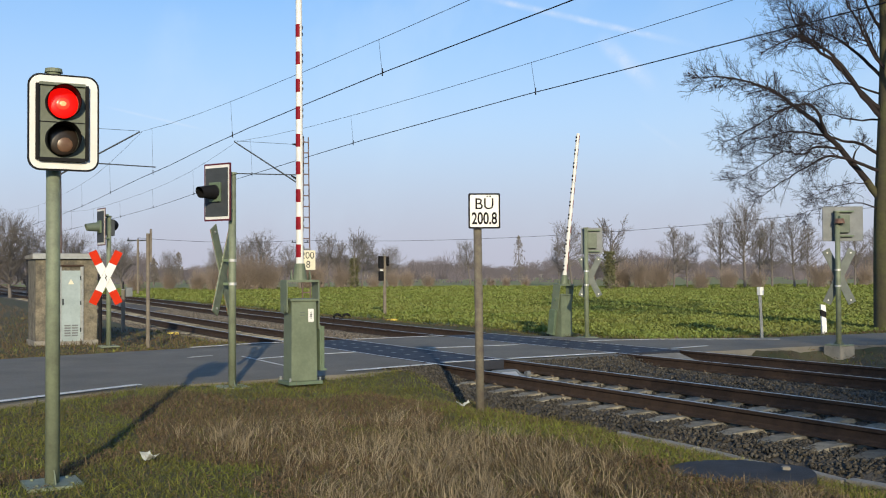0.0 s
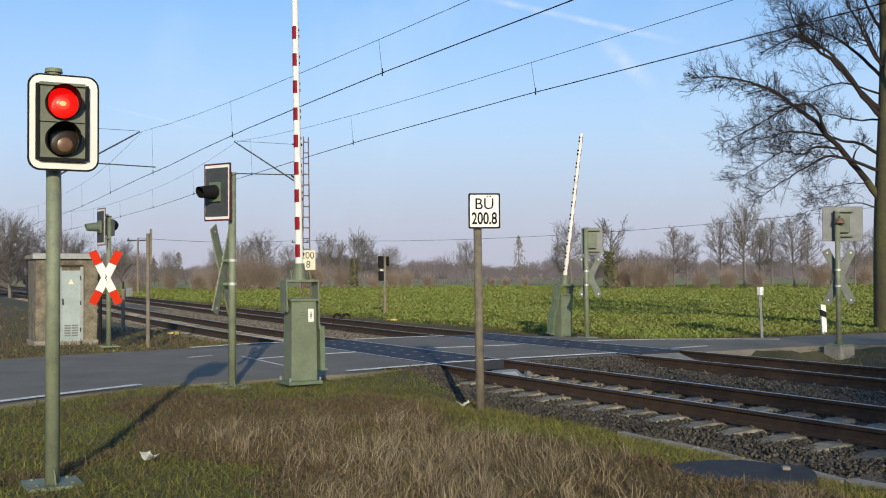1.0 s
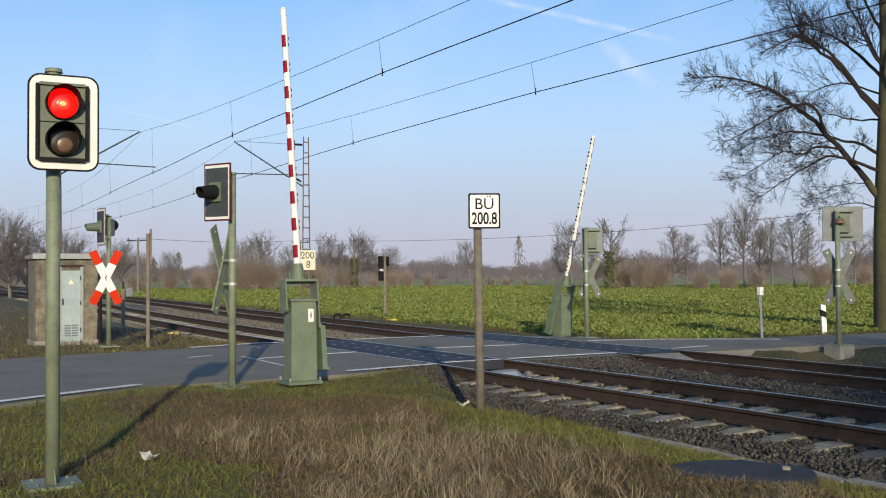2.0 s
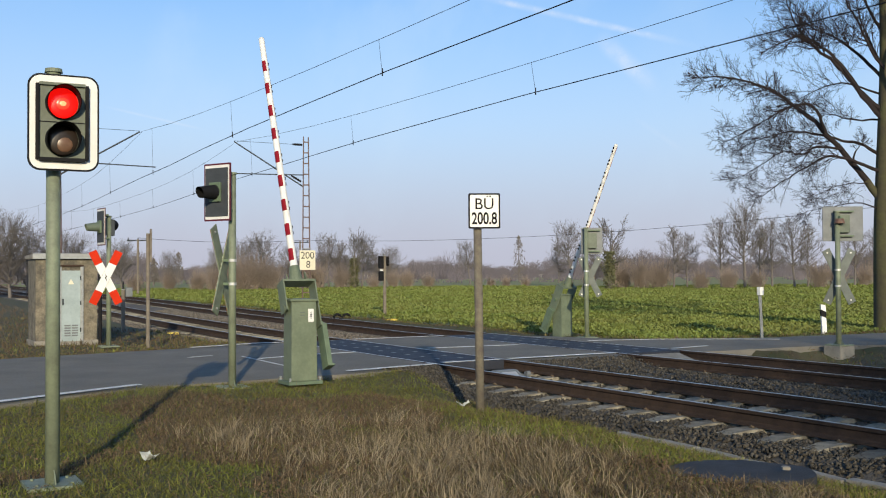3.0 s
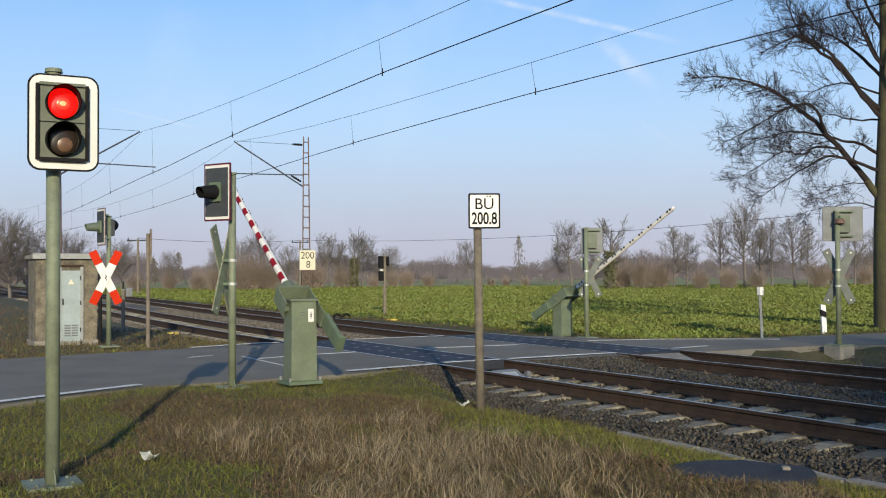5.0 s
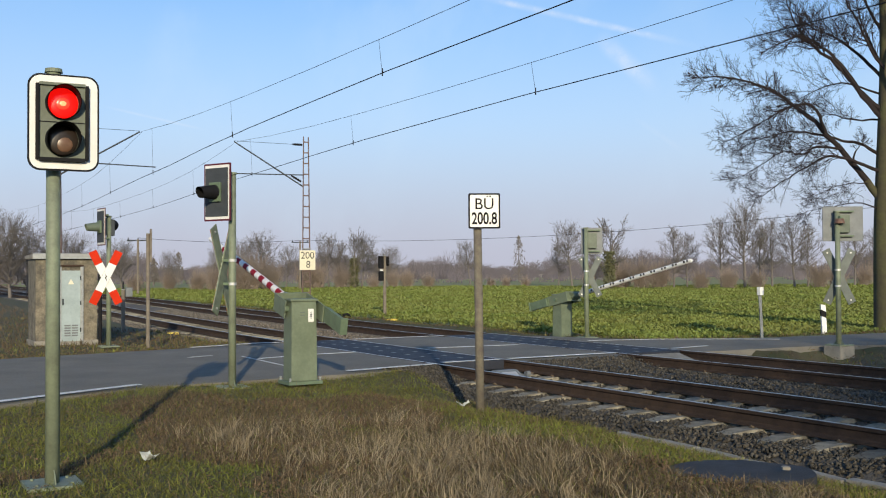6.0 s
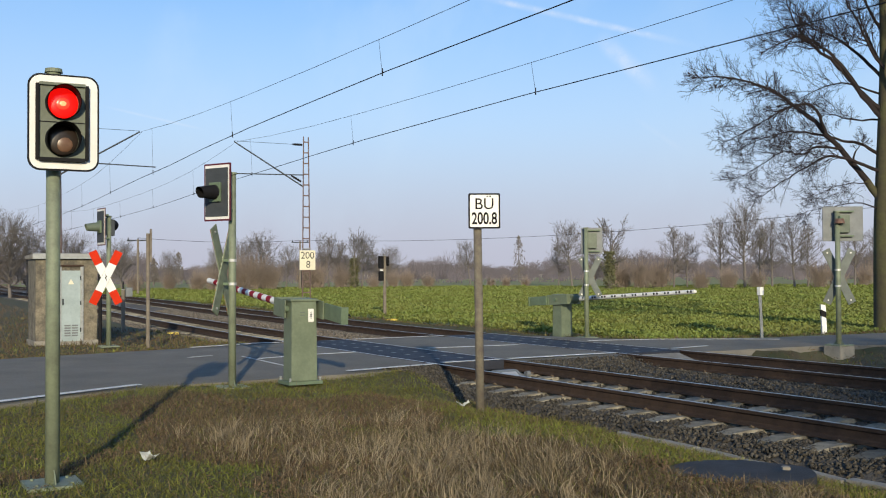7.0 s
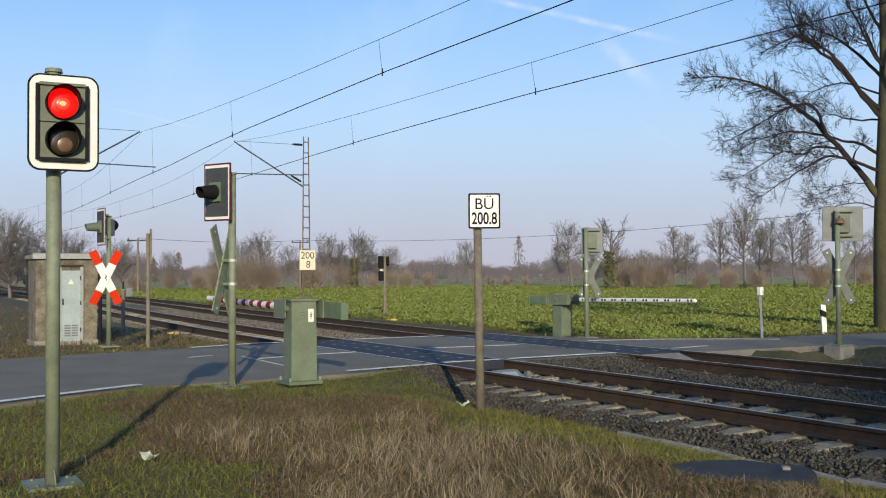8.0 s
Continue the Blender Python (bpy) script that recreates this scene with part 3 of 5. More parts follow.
def overhead():
    for y, mast_x, first, gap, heights in ((9.65, -41.0, -0.3, 9.75, [5.78, 5.78, 5.76, 5.6, 5.36, 5.3, 5.5]), (13.83, -42.4, -0.1, 10.1, [5.71, 5.71, 5.77, 5.71, 5.6, 5.45, 5.5])):
        span = 52.0
        con, mes = [], []
        for k in range(-2, 4):
            x0 = mast_x + span * (1 - k)
            for q in range(12):
                x = x0 - span * q / 12
                u = 2 * q / 12 - 1
                yy = y + bend(x) + 0.25 * (1 - 2 * abs((k % 2) - q / 12))
                con.append((x, yy, float(np.interp(-x, [0, 13, 20, 30, 38, 60, 200], heights))))
                mes.append((x, yy, 6.48 + 0.65 * abs(u) ** 3))
        wire("contact_wire", con, 0.011, "dark taut contact wire above the track")
        wire("catenary_wire", mes, 0.006, "thin sagging messenger wire above the track")
        for xx in np.arange(first, -95, -gap):
            zc = float(np.interp(-xx, [-p[0] for p in con], [p[2] for p in con]))
            zm = float(np.interp(-xx, [-p[0] for p in mes], [p[2] for p in mes]))
            yc = float(np.interp(-xx, [-p[0] for p in con], [p[1] for p in con]))
            bm = T((xx + 0.12, yc, zc - 0.03), (xx - 0.05, yc, zm + 0.02), 0.0042, 0.0042, 5)
            tube(bm, (xx + 0.12, yc, zc - 0.06), (xx + 0.12, yc, zc + 0.1), 0.016, 0.016, 6)
            tagged(link("dropper", bm, "wire"), "thin vertical dropper wire between messenger and contact wire", "dropper", "droppers of the overhead line")


overhead()


# ---- crossing equipment ----
def cross_arms(th, z, length, m, back="sign_back"):
    """A saltire of two boards; m sets it on its post."""
    for a in (-1, 1):
        rot = Matrix.Rotation(radians(26 * a), 4, "Y")
        y = 0.0 if a > 0 else 0.012
        for name, lo, hi, material in (("cross_board", -0.32, 0.32, "white_paint"), ("cross_end", 0.32, 0.62, "red_bright"), ("cross_end", -0.62, -0.32, "red_bright")):
            s = length / 1.24
            out = [(-0.085 * s, lo * s), (0.085 * s, lo * s), (0.085 * s, hi * s), (-0.085 * s, hi * s)]
            part(name, prism(out, 0.002, m @ Matrix.Translation((0, y * 2, z)) @ rot), material, th)
        s = length / 1.24
        out = [(-0.087 * s, -0.622 * s), (0.087 * s, -0.622 * s), (0.087 * s, 0.622 * s), (-0.087 * s, 0.622 * s)]
        for e in (-0.55, 0.55):
            part("board_bolt", prism(rounded(0.034, 0.034, 0.015, 2), 0.012, m @ Matrix.Translation((0, y * 2 + 0.0235, z)) @ rot @ Matrix.Translation((0, 0, e * s))), "chrome", th)
        part("cross_back", prism(out, 0.02, m @ Matrix.Translation((0, y * 2 + 0.0025, z)) @ rot), back, th, "plain back of the board, toned for the light on it")


def signal_post(name, x, y, z0, label, board_az, board, height, lamps, cross=None, cross_az=None, foot=None, r=0.054, corner=0.09, cross_off=0.0, lean=0.0, shift=0.0, hood="black", back="sign_back"):
    """A light signal of the crossing: board (w, h, centre z, sideways offset)."""
    th = thing(name, pose(x, y, z0, 0, lean, 0), label, "crossing signal", "light signals of the crossing")
    bm = T((0, 0, 0), (0, 0, height), r, r, 20)
    part("post", bm, "post_green", th, smooth=False).data.shade_smooth()
    part("post_cap", T((0, 0, height), (0, 0, height + 0.03), r * 1.25, r * 1.15, 20), "post_green", th)
    bm = bmesh.new()
    box(bm, (-0.205, -0.205, 0.0), (0.205, 0.205, 0.03), 0.004)
    part("base_plate", bm, "post_green", th)
    for sx in (-1, 1):
        for sy in (-1, 1):
            part("bolt", T((sx * 0.13, sy * 0.13, 0.02), (sx * 0.13, sy * 0.13, 0.045), 0.013, 0.013, 6), "post_green", th)
        part("rib", prism([(sx * r, 0.02), (sx * 0.15, 0.02), (sx * r, 0.13)], 0.01), "post_green", th)
    w, h, zc, off = board
    m = Matrix.Rotation(radians(board_az + 90), 4, "Z") @ Matrix.Translation((off, -0.16, zc))

    inner = [m]

    def P(nm, bm, material, label="", smooth=False):
        bmesh.ops.transform(bm, matrix=inner[0], verts=bm.verts)
        return part(nm, bm, material, th, label, smooth)

    rim = P("board_rim", prism(rounded(w, h, corner if lamps == 2 else 0.012), 0.012), "black" if lamps == 2 else "red_dark")
    b = P("board", prism(rounded(w - (0.028 if lamps == 2 else 0.05), h - (0.028 if lamps == 2 else 0.05), corner * 0.88 if lamps == 2 else 0.01), 0.012, Matrix.Translation((0, -0.004, 0))), "white_paint", "white contrast board with a dark rim")
    P("board_back", prism(rounded(w - 0.004, h - 0.004, corner * 0.95 if lamps == 2 else 0.01), 0.006, Matrix.Translation((0, 0.0125, 0))), "alu", "bare grey metal back")
    m = inner[0] = m @ Matrix.Translation((shift, 0, 0))
    iw, ih = (w * 0.69, h * 0.78) if lamps == 2 else (w * 0.84, h * 0.84)
    P("panel", B((-iw / 2, -0.02, -ih / 2), (iw / 2, -0.006, ih / 2), 0.006), "housing" if lamps == 2 else "grey_dark", "dark olive lamp panel")
    if lamps == 2:
        for sx in (-1, 1):
            P("panel_edge", B((sx * iw / 2 - 0.012, -0.045, -ih / 2), (sx * iw / 2 + 0.012, -0.007, ih / 2), 0.003), "black")
        P("panel_edge", B((-iw / 2 + 0.013, -0.045, -ih / 2 - 0.012), (iw / 2 - 0.013, -0.007, -ih / 2 + 0.016), 0.003), "black")
        P("panel_edge", B((-iw / 2 + 0.013, -0.045, ih / 2 - 0.01), (iw / 2 - 0.013, -0.007, ih / 2 + 0.012), 0.003), "housing")
        P("panel_joint", B((-iw / 2 + 0.014, -0.0235, -0.004), (iw / 2 - 0.014, -0.0205, 0.004)), "black")
    for k in range(lamps):
        zl = (0.145 if k == 0 else -0.135) if lamps == 2 else 0.0
        R = 0.125 if lamps == 2 else 0.11
        # visor: an open hood, longer above than below
        bm = bmesh.new()
        n = 28
        long = 0.17 if lamps == 2 else 0.34
        for rr in (R, R - 0.006):
            ring0 = [bm.verts.new((rr * math.cos(6.2832 * i / n), -0.018, zl + rr * math.sin(6.2832 * i / n))) for i in range(n)]
            ring1 = []
            for i in range(n):
                a = 6.2832 * i / n
                d = (0.03 + (long - 0.03) * (0.5 + 0.5 * math.sin(a)) ** 0.8) if lamps == 2 else long - 0.05 * (0.5 - 0.5 * math.sin(a))
                q = rr if lamps == 2 else rr * 0.72
                ring1.append(bm.verts.new((q * math.cos(a), -0.018 - d, zl + q * math.sin(a) - (0 if lamps == 2 else 0.02))))
            for i in range(n):
                bm.faces.new((ring0[i], ring0[(i + 1) % n], ring1[(i + 1) % n], ring1[i]))
        P("visor", bm, hood, "open lamp hood", True)
        bm = bmesh.new()
        bmesh.ops.create_uvsphere(bm, u_segments=24, v_segments=12, radius=R - 0.008)
        bmesh.ops.transform(bm, matrix=Matrix.Translation((0, -0.022, zl)) @ Matrix.Diagonal((1, 0.22, 1, 1)), verts=bm.verts)
        lens = P("lens", bm, "lens_red" if (k == 0 and lamps == 2) else "lens_off", "lit red lens" if (k == 0 and lamps == 2) else "unlit lens, darkened for the shade under its hood", True)
        if k == 0 and lamps == 2:
            bm = bmesh.new()
            bmesh.ops.create_uvsphere(bm, u_segments=16, v_segments=8, radius=0.022)
            bmesh.ops.transform(bm, matrix=m @ Matrix.Translation((0.0, -0.051, zl - 0.005)) @ Matrix.Diagonal((1.15, 0.3, 0.9, 1)), verts=bm.verts)
            part("lamp_core", bm, "lens_core", lens, "bright lamp core", True)
            bm = bmesh.new()
            bmesh.ops.create_uvsphere(bm, u_segments=24, v_segments=10, radius=0.05)
            bmesh.ops.transform(bm, matrix=m @ Matrix.Translation((0.0, -0.04, zl - 0.005)) @ Matrix.Diagonal((1.1, 0.25, 1, 1)), verts=bm.verts)
            part("lamp_glow", bm, "lens_inner", lens, "lighter middle of the lit lens", True)
        if k == 1:
            bm = bmesh.new()
            bmesh.ops.create_uvsphere(bm, u_segments=20, v_segments=10, radius=0.068)
            bmesh.ops.transform(bm, matrix=m @ Matrix.Translation((0.012, -0.032, zl - 0.028)) @ Matrix.Diagonal((1, 0.3, 1, 1)), verts=bm.verts)
            part("lamp_bowl", bm, "lamp_bowl", lens, "dull brown unlit lamp bowl", True)
        if lamps == 1:
            P("lamp_housing", B((-0.11, -0.06, zl - 0.14), (0.11, -0.021, zl + 0.14), 0.012), "green_dark")
    # lamp case and brackets behind the board
    P("lamp_case", B((-0.11, 0.02, -0.19), (0.11, 0.13, 0.19), 0.012), "hood_green")
    for z in (-0.26, 0.26):
        P("bracket", B((-0.2 if off < 0.1 else -0.25, 0.02, z - 0.018), (0.2, 0.11, z + 0.018), 0.004), "green_dark")
    if cross:
        zc, length = cross
        mc = Matrix.Rotation(radians(cross_az + 90), 4, "Z") @ Matrix.Translation((cross_off, -0.17, 0))
        cross_arms(th, zc, length, mc, back)
        for z in (zc - 0.2, zc + 0.14):
            bm = B((-0.05 - cross_off, 0.048, z - 0.02), (0.05 - cross_off, 0.14, z + 0.02), 0.003, mc)
            part("cross_bracket", bm, "green_dark", th)
            part("clamp", T((0, 0, z - 0.02), (0, 0, z + 0.02), r + 0.008, r + 0.008, 16), "chrome", th, "bright metal clamp")
    if foot:
        part("foundation", B((-foot, -foot, -0.5), (foot, foot, -0.004), 0.03), "concrete", th, "weathered concrete foundation block")
    return th


signal_post("road_signal", -8.57, 1.35, -0.045, "green signal post with a lit red lamp on white board", -1, (0.52, 0.735, 2.78, 0.052), 3.185, 2, foot=0.2, lean=0.25, shift=-0.014)
# this saltire's back takes the paler green, for the sun on it
signal_post("road_signal", -14.76, 4.78, -0.06, "green signal post with hooded lamp and saltire seen from behind", -64, (0.54, 0.83, 2.82, -0.14), 3.08, 1, (1.70, 1.36), -132, lean=0.3, back="post_green")
s0 = signal_post("road_signal", -24.4, 5.04, -0.03, "green signal post with a red and white saltire and hooded lamp", -83, (0.52, 0.84, 2.70, -0.05), 2.92, 1, (1.56, 1.3), -6, cross_off=-0.08, hood="hood_green")
signal_post("road_signal", -21.16, 15.94, -0.05, "green signal post seen from behind with grey board and saltire", 150, (0.53, 0.66, 2.42, -0.165), 2.72, 2, (1.52, 1.08), 150, corner=0.01, cross_off=-0.11)
s4 = signal_post("road_signal", -15.38, 18.19, 0.0, "green signal post on a concrete block, board seen from behind", 150, (0.86, 0.74, 2.58, -0.17), 2.82, 2, (1.46, 1.26), 150, foot=0.22, corner=0.01, cross_off=-0.075)
# a small red-brown bell at the top of this post, and a second hood behind the saltire's post
part("bell", T((0.06, 0.0, 2.58), (0.06, 0.0, 2.68), 0.115, 0.09, 14), "lamp_bowl", s4, "small red-brown warning bell")
part("bell_bracket", B((0.0, -0.03, 2.68), (0.1, 0.03, 2.74), 0.006), "green_dark", s4)
part("rear_hood", T((-0.06, 0.05, 2.78), (-0.2, 0.12, 2.74), 0.11, 0.14, 14), "black", s0, "second lamp hood facing away")
part("rear_case", B((-0.1, 0.05, 2.5), (0.02, 0.13, 2.86), 0.02), "grey_dark", s0)
# the thin emblem on the white saltire
flash = [(-0.02, 0.09), (0.03, 0.02), (0.0, 0.015), (0.025, -0.09), (-0.025, 0.0), (0.005, 0.0)]
part("flash_emblem", prism(flash, 0.003, Matrix.Rotation(radians(84), 4, "Z") @ Matrix.Translation((-0.08, -0.175, 1.56))), "black", s0, "small dark flash emblem")


def barrier(m, label, reach, pitch):
    """A half barrier: the machine housing, and a boom that turns about the pin. The boom lies along -x when lowered."""
    th = thing("crossing_barrier", m, label, "crossing barrier", "half barriers of the crossing")
    bm = bmesh.new()
    box(bm, (-0.16, -0.19, 0.05), (0.16, 0.19, 1.2), 0.012)
    for v in bm.verts:
        k = 1 + 0.06 * (1 - v.co.z / 1.2)
        v.co.x *= k
        v.co.y *= k
    body = part("housing", bm, "green_paint", th, "upright green steel machine housing")
    part("roof_plate", B((-0.185, -0.215, 1.2), (0.185, 0.215, 1.235), 0.012), "green_paint", th)
    part("label_plate", B((0.166, 0.06, 0.90), (0.172, 0.145, 1.09)), "white_paint", body, "small white label plate")
    for z, hw in ((0.955, 0.006), (0.985, 0.017), (1.01, 0.012), (1.035, 0.006)):
        part("label_print", B((0.1725, 0.102 - hw, z - 0.009), (0.1735, 0.102 + hw, z + 0.009)), "grey_dark", body, "dark unreadable print")
    for z in (1.0, 1.04):
        part("vent_slit", B((0.165, -0.06, z - 0.006), (0.1675, 0.01, z + 0.006)), "sign_back", body)
    bm = B((-0.23, -0.26, 0.0), (0.23, 0.26, 0.05), 0.006)
    part("base_frame", bm, "green_dark", th)
    for sx in (-1, 1):
        for sy in (-1, 1):
            part("anchor_bolt", T((sx * 0.2, sy * 0.23, 0.045), (sx * 0.2, sy * 0.23, 0.1), 0.016, 0.016, 6), "zinc", th)
    part("pivot_pin", T((0, -0.26, 1.09), (0, 0.28, 1.09), 0.045, 0.045, 14), "green_dark", th)
    # the boom, with its own origin at the pin
    bm = bmesh.new()
    box(bm, (-0.42, -0.255, -0.13), (0.05, -0.235, 0.13), 0.004)
    box(bm, (-0.42, 0.235, -0.13), (0.30, 0.255, 0.13), 0.004)
    box(bm, (-0.42, -0.24, -0.13), (-0.385, 0.24, 0.13), 0.004)
    for y in (-0.262, 0.24):
        tube(bm, (0, y, 0), (0, y + 0.02, 0), 0.07, 0.07, 16)
    boom = part("boom", bm, "green_paint", th, "turning yoke of green steel plates")
    boom.location = (0, 0, 1.09)
    bm = bmesh.new()
    box(bm, (0.24, 0.262, -0.12), (0.88, 0.285, 0.11), 0.006)
    box(bm, (0.26, 0.295, -0.12), (0.89, 0.345, 0.09), 0.008)
    box(bm, (0.88, 0.262, -0.13), (0.91, 0.37, 0.11), 0.006)
    # the darker green stands for shade inside the counterweight's tray
    part("counterweight", bm, "green_dark", boom, "heavy green counterweight plates, darker for the shade in the tray")
    part("socket", T((-0.42, 0, 0), (-0.66, 0, 0), 0.105, 0.075, 14), "green_paint", boom)
    for s in (-1, 1):
        part("gusset", prism([(-0.42, s * 0.11), (-0.42, s * 0.02), (-0.56, s * 0.06)], 0.016, Matrix.Translation((0, 0.12 * s, 0))), "green_paint", boom)
    L = reach
    def girth(x):
        return 0.056 + (0.046 - 0.056) * (-x - 0.6) / (L - 0.6)

    part("arm", T((-0.60, 0, 0), (-L, 0, 0), girth(-0.6), girth(-L), 24), "white_paint", boom, "long white hollow barrier arm", True).data.set_sharp_from_angle(angle=radians(50))
    part("arm_cap", T((-L, 0, 0), (-L - 0.03, 0, 0), girth(-L) + 0.002, 0.03, 20), "white_paint", boom)
    x = -0.75
    while x - 0.19 > -L + 0.02:
        # a red plate bent round the side that faces the traffic
        bm = bmesh.new()
        rings = []
        for xx in (x, x - 0.19):
            row = []
            for k in range(13):
                a = radians(-90 - 84 + 168 * k / 12)
                row.append([bm.verts.new((xx, (girth(xx) + e) * math.sin(a), (girth(xx) + e) * math.cos(a))) for e in (0.0005, 0.003)])
            rings.append(row)
        for k in range(12):
            for e in (0, 1):
                bm.faces.new((rings[0][k][e], rings[0][k + 1][e], rings[1][k + 1][e], rings[1][k][e]))
            for row in rings:
                bm.faces.new((row[k][0], row[k + 1][0], row[k + 1][1], row[k][1]))
        for k in (0, 12):
            bm.faces.new((rings[0][k][0], rings[1][k][0], rings[1][k][1], rings[0][k][1]))
        part("red_plate", bm, "red_paint", boom, "red reflecting plate bent round the arm")
        for d in (0.05, 0.146):
            part("hole", T((x - d, girth(x) * 0.9, 0.006), (x - d, girth(x) + 0.003, 0.006), 0.028, 0.028, 10), "black", boom)
        x -= pitch
    return th, boom


barrier_a, boom_a = barrier(pose(-14.5, 5.72, -0.02, 0, 0, -0.3), "green half barrier with a red and white striped arm, closing", 4.6, 0.405)
barrier_b, boom_b = barrier(pose(-22.72, 16.32, -0.22, 0, 0, 189), "green half barrier seen from behind, white arm with dark dots, closing", 4.34, 0.337)


# ---- signs, posts and cabinets ----
def crossing_sign():
    th = thing("distance_sign", pose(-11.77, 7.14, -0.22), "white sign with black letters on a weathered post", "railway sign")
    bm = T((0, 0, -0.3), (-0.02, -0.02, 2.80), 0.058, 0.054, 14)
    part("post", bm, "lichen_post", th, "weathered lichen-spotted concrete post", True)
    m = Matrix.Rotation(radians(-27 + 90), 4, "Z") @ Matrix.Translation((0.06, -0.085, 2.60))
    def P(nm, bm, material, label=""):
        bmesh.ops.transform(bm, matrix=m, verts=bm.verts)
        return part(nm, bm, material, th, label)
    P("plate_rim", prism(rounded(0.415, 0.46, 0.02), 0.012), "black")
    P("plate", prism(rounded(0.372, 0.417, 0.015), 0.008, Matrix.Translation((0, -0.005, 0))), "white_paint", "white enamel plate")
    turn = Matrix.Rotation(radians(90), 4, "X")
    lettering("letters", "BÜ", 0.205, m @ Matrix.Translation((0.0, -0.007, 0.085)) @ turn, "black_text", th, 0.0005)
    lettering("letters", "200.8", 0.205, m @ Matrix.Translation((0.0, -0.007, -0.105)) @ turn @ Matrix.Diagonal((0.73, 1.05, 1, 1)), "black_text", th, 0.004)
    for sx in (-1, 1):
        for sz in (-1, 1):
            P("screw", T((sx * 0.165, -0.005, sz * 0.19), (sx * 0.165, -0.012, sz * 0.19), 0.009, 0.009, 8), "zinc")
    for z in (2.45, 2.72):
        part("clamp", T((0, 0, z - 0.02), (0, 0, z + 0.02), 0.066, 0.066, 14), "zinc", th)


crossing_sign()


def hut():
    th = thing("equipment_hut", pose(-27.2, 4.51, -0.08), "small weathered concrete equipment hut with a pale steel door", "hut")
    bm = bmesh.new()
    w, d, h = 0.71, 0.6, 2.06
    box(bm, (-d, -w, 0), (d, w, h), 0.015)
    part("wall", bm, "plaster", th, "stained roughcast concrete walls")
    part("plinth", B((-d - 0.03, -w - 0.03, -0.2), (d + 0.03, w + 0.03, 0.1), 0.01), "concrete", th)
    part("roof", B((-d - 0.08, -w - 0.07, h + 0.01), (d + 0.1, w + 0.05, h + 0.1), 0.012), "concrete", th, "flat concrete roof slab")
    part("roof_edge", B((d + 0.1, -w - 0.08, h + 0.0), (d + 0.112, w + 0.06, h + 0.13), 0.003), "zinc", th, "pale metal roof edging")
    door = part("door", B((d + 0.004, -0.13, 0.08), (d + 0.045, 0.31, 1.78), 0.008), "steel_door", th, "pale blue-grey steel door")
    for y in (-0.165, 0.345):
        part("door_frame", B((d + 0.002, y - 0.035, 0.08), (d + 0.055, y + 0.035, 1.87), 0.004), "zinc", th)
    part("door_frame", B((d + 0.002, -0.2, 1.875), (d + 0.06, 0.38, 1.92), 0.004), "rust", th)
    part("door_handle", B((d + 0.046, -0.11, 0.95), (d + 0.075, -0.085, 1.1), 0.004), "black", door)
    for y in (-0.06, 0.11):
        for k in range(5):
            part("vent_slat", B((d + 0.046, y, 0.2 + 0.06 * k), (d + 0.058, y + 0.14, 0.235 + 0.06 * k), 0.002), "alu", door)
    part("warning_plate", prism([(-0.07, -0.05), (0.07, -0.05), (0.0, 0.08)], 0.004, Matrix.Translation((d + 0.05, 0.09, 1.5)) @ Matrix.Rotation(radians(90), 4, "Z")), "sign_cream", door, "faded yellow triangular warning plate")
    for z in (0.35, 1.0, 1.6):
        part("hinge", T((d + 0.05, 0.315, z - 0.05), (d + 0.05, 0.315, z + 0.05), 0.014, 0.014, 8), "black", door)
    part("downpipe", T((d + 0.05, w + 0.06, 0.0), (d + 0.05, w + 0.06, h), 0.045, 0.045, 10), "black", th)


hut()


def plain_post(name, x, y, z, h, r, material, label, category, extra=None):
    th = thing(name, pose(x, y, z), label, category)
    part("post", T((0, 0, -0.2), (0, 0, h), r, r * 0.92, 10), material, th)
    part("post_cap", T((0, 0, h), (0, 0, h + 0.02), r * 1.02, r * 0.8, 10), "zinc", th)
    if extra:
        extra(th)
    return th


plain_post("wooden_post", -24.26, 5.88, -0.03, 2.55, 0.045, "wood_post", "weathered grey wooden post with a strip", "post",
           lambda t: part("strip", B((0.03, 0.03, 1.9), (0.07, 0.075, 2.66), 0.004), "wood_post", t))
plain_post("marker_post", -31.7, 6.96, -0.1, 1.25, 0.06, "wood_post", "squat grey post with a small box on top", "post",
           lambda t: (part("lamp_box", B((-0.02, 0.05, 1.05), (0.16, 0.24, 1.32), 0.02), "alu", t, "pale grey box"), part("cap_rod", T((0, 0, 1.25), (0, 0, 1.5), 0.02, 0.02, 8), "black", t)))
plain_post("marker_sign", -57.5, 5.6, -0.1, 2.0, 0.03, "zinc", "small white plate on a thin post beside the line", "railway sign",
           lambda t: part("plate", B((0.035, -0.2, 1.62), (0.05, 0.2, 2.02), 0.004), "white_worn", t, "pale blank plate"))
plain_post("track_signal", -38.4, 18.8, -0.3, 2.62, 0.07, "wood_post", "slim post with black signal boxes seen side on", "railway signal",
           lambda t: [part("signal_box", B(lo, hi, 0.02), "black", t) for lo, hi in (((-0.05, -0.27, 2.1), (0.1, -0.08, 2.6)), ((-0.05, 0.08, 2.2), (0.1, 0.16, 2.58)), ((-0.05, -0.26, 1.6), (0.1, -0.08, 1.98)))]
           + [part("lamp", B((0.102, -0.26, 2.0), (0.115, -0.12, 2.06)), "white_paint", t)])


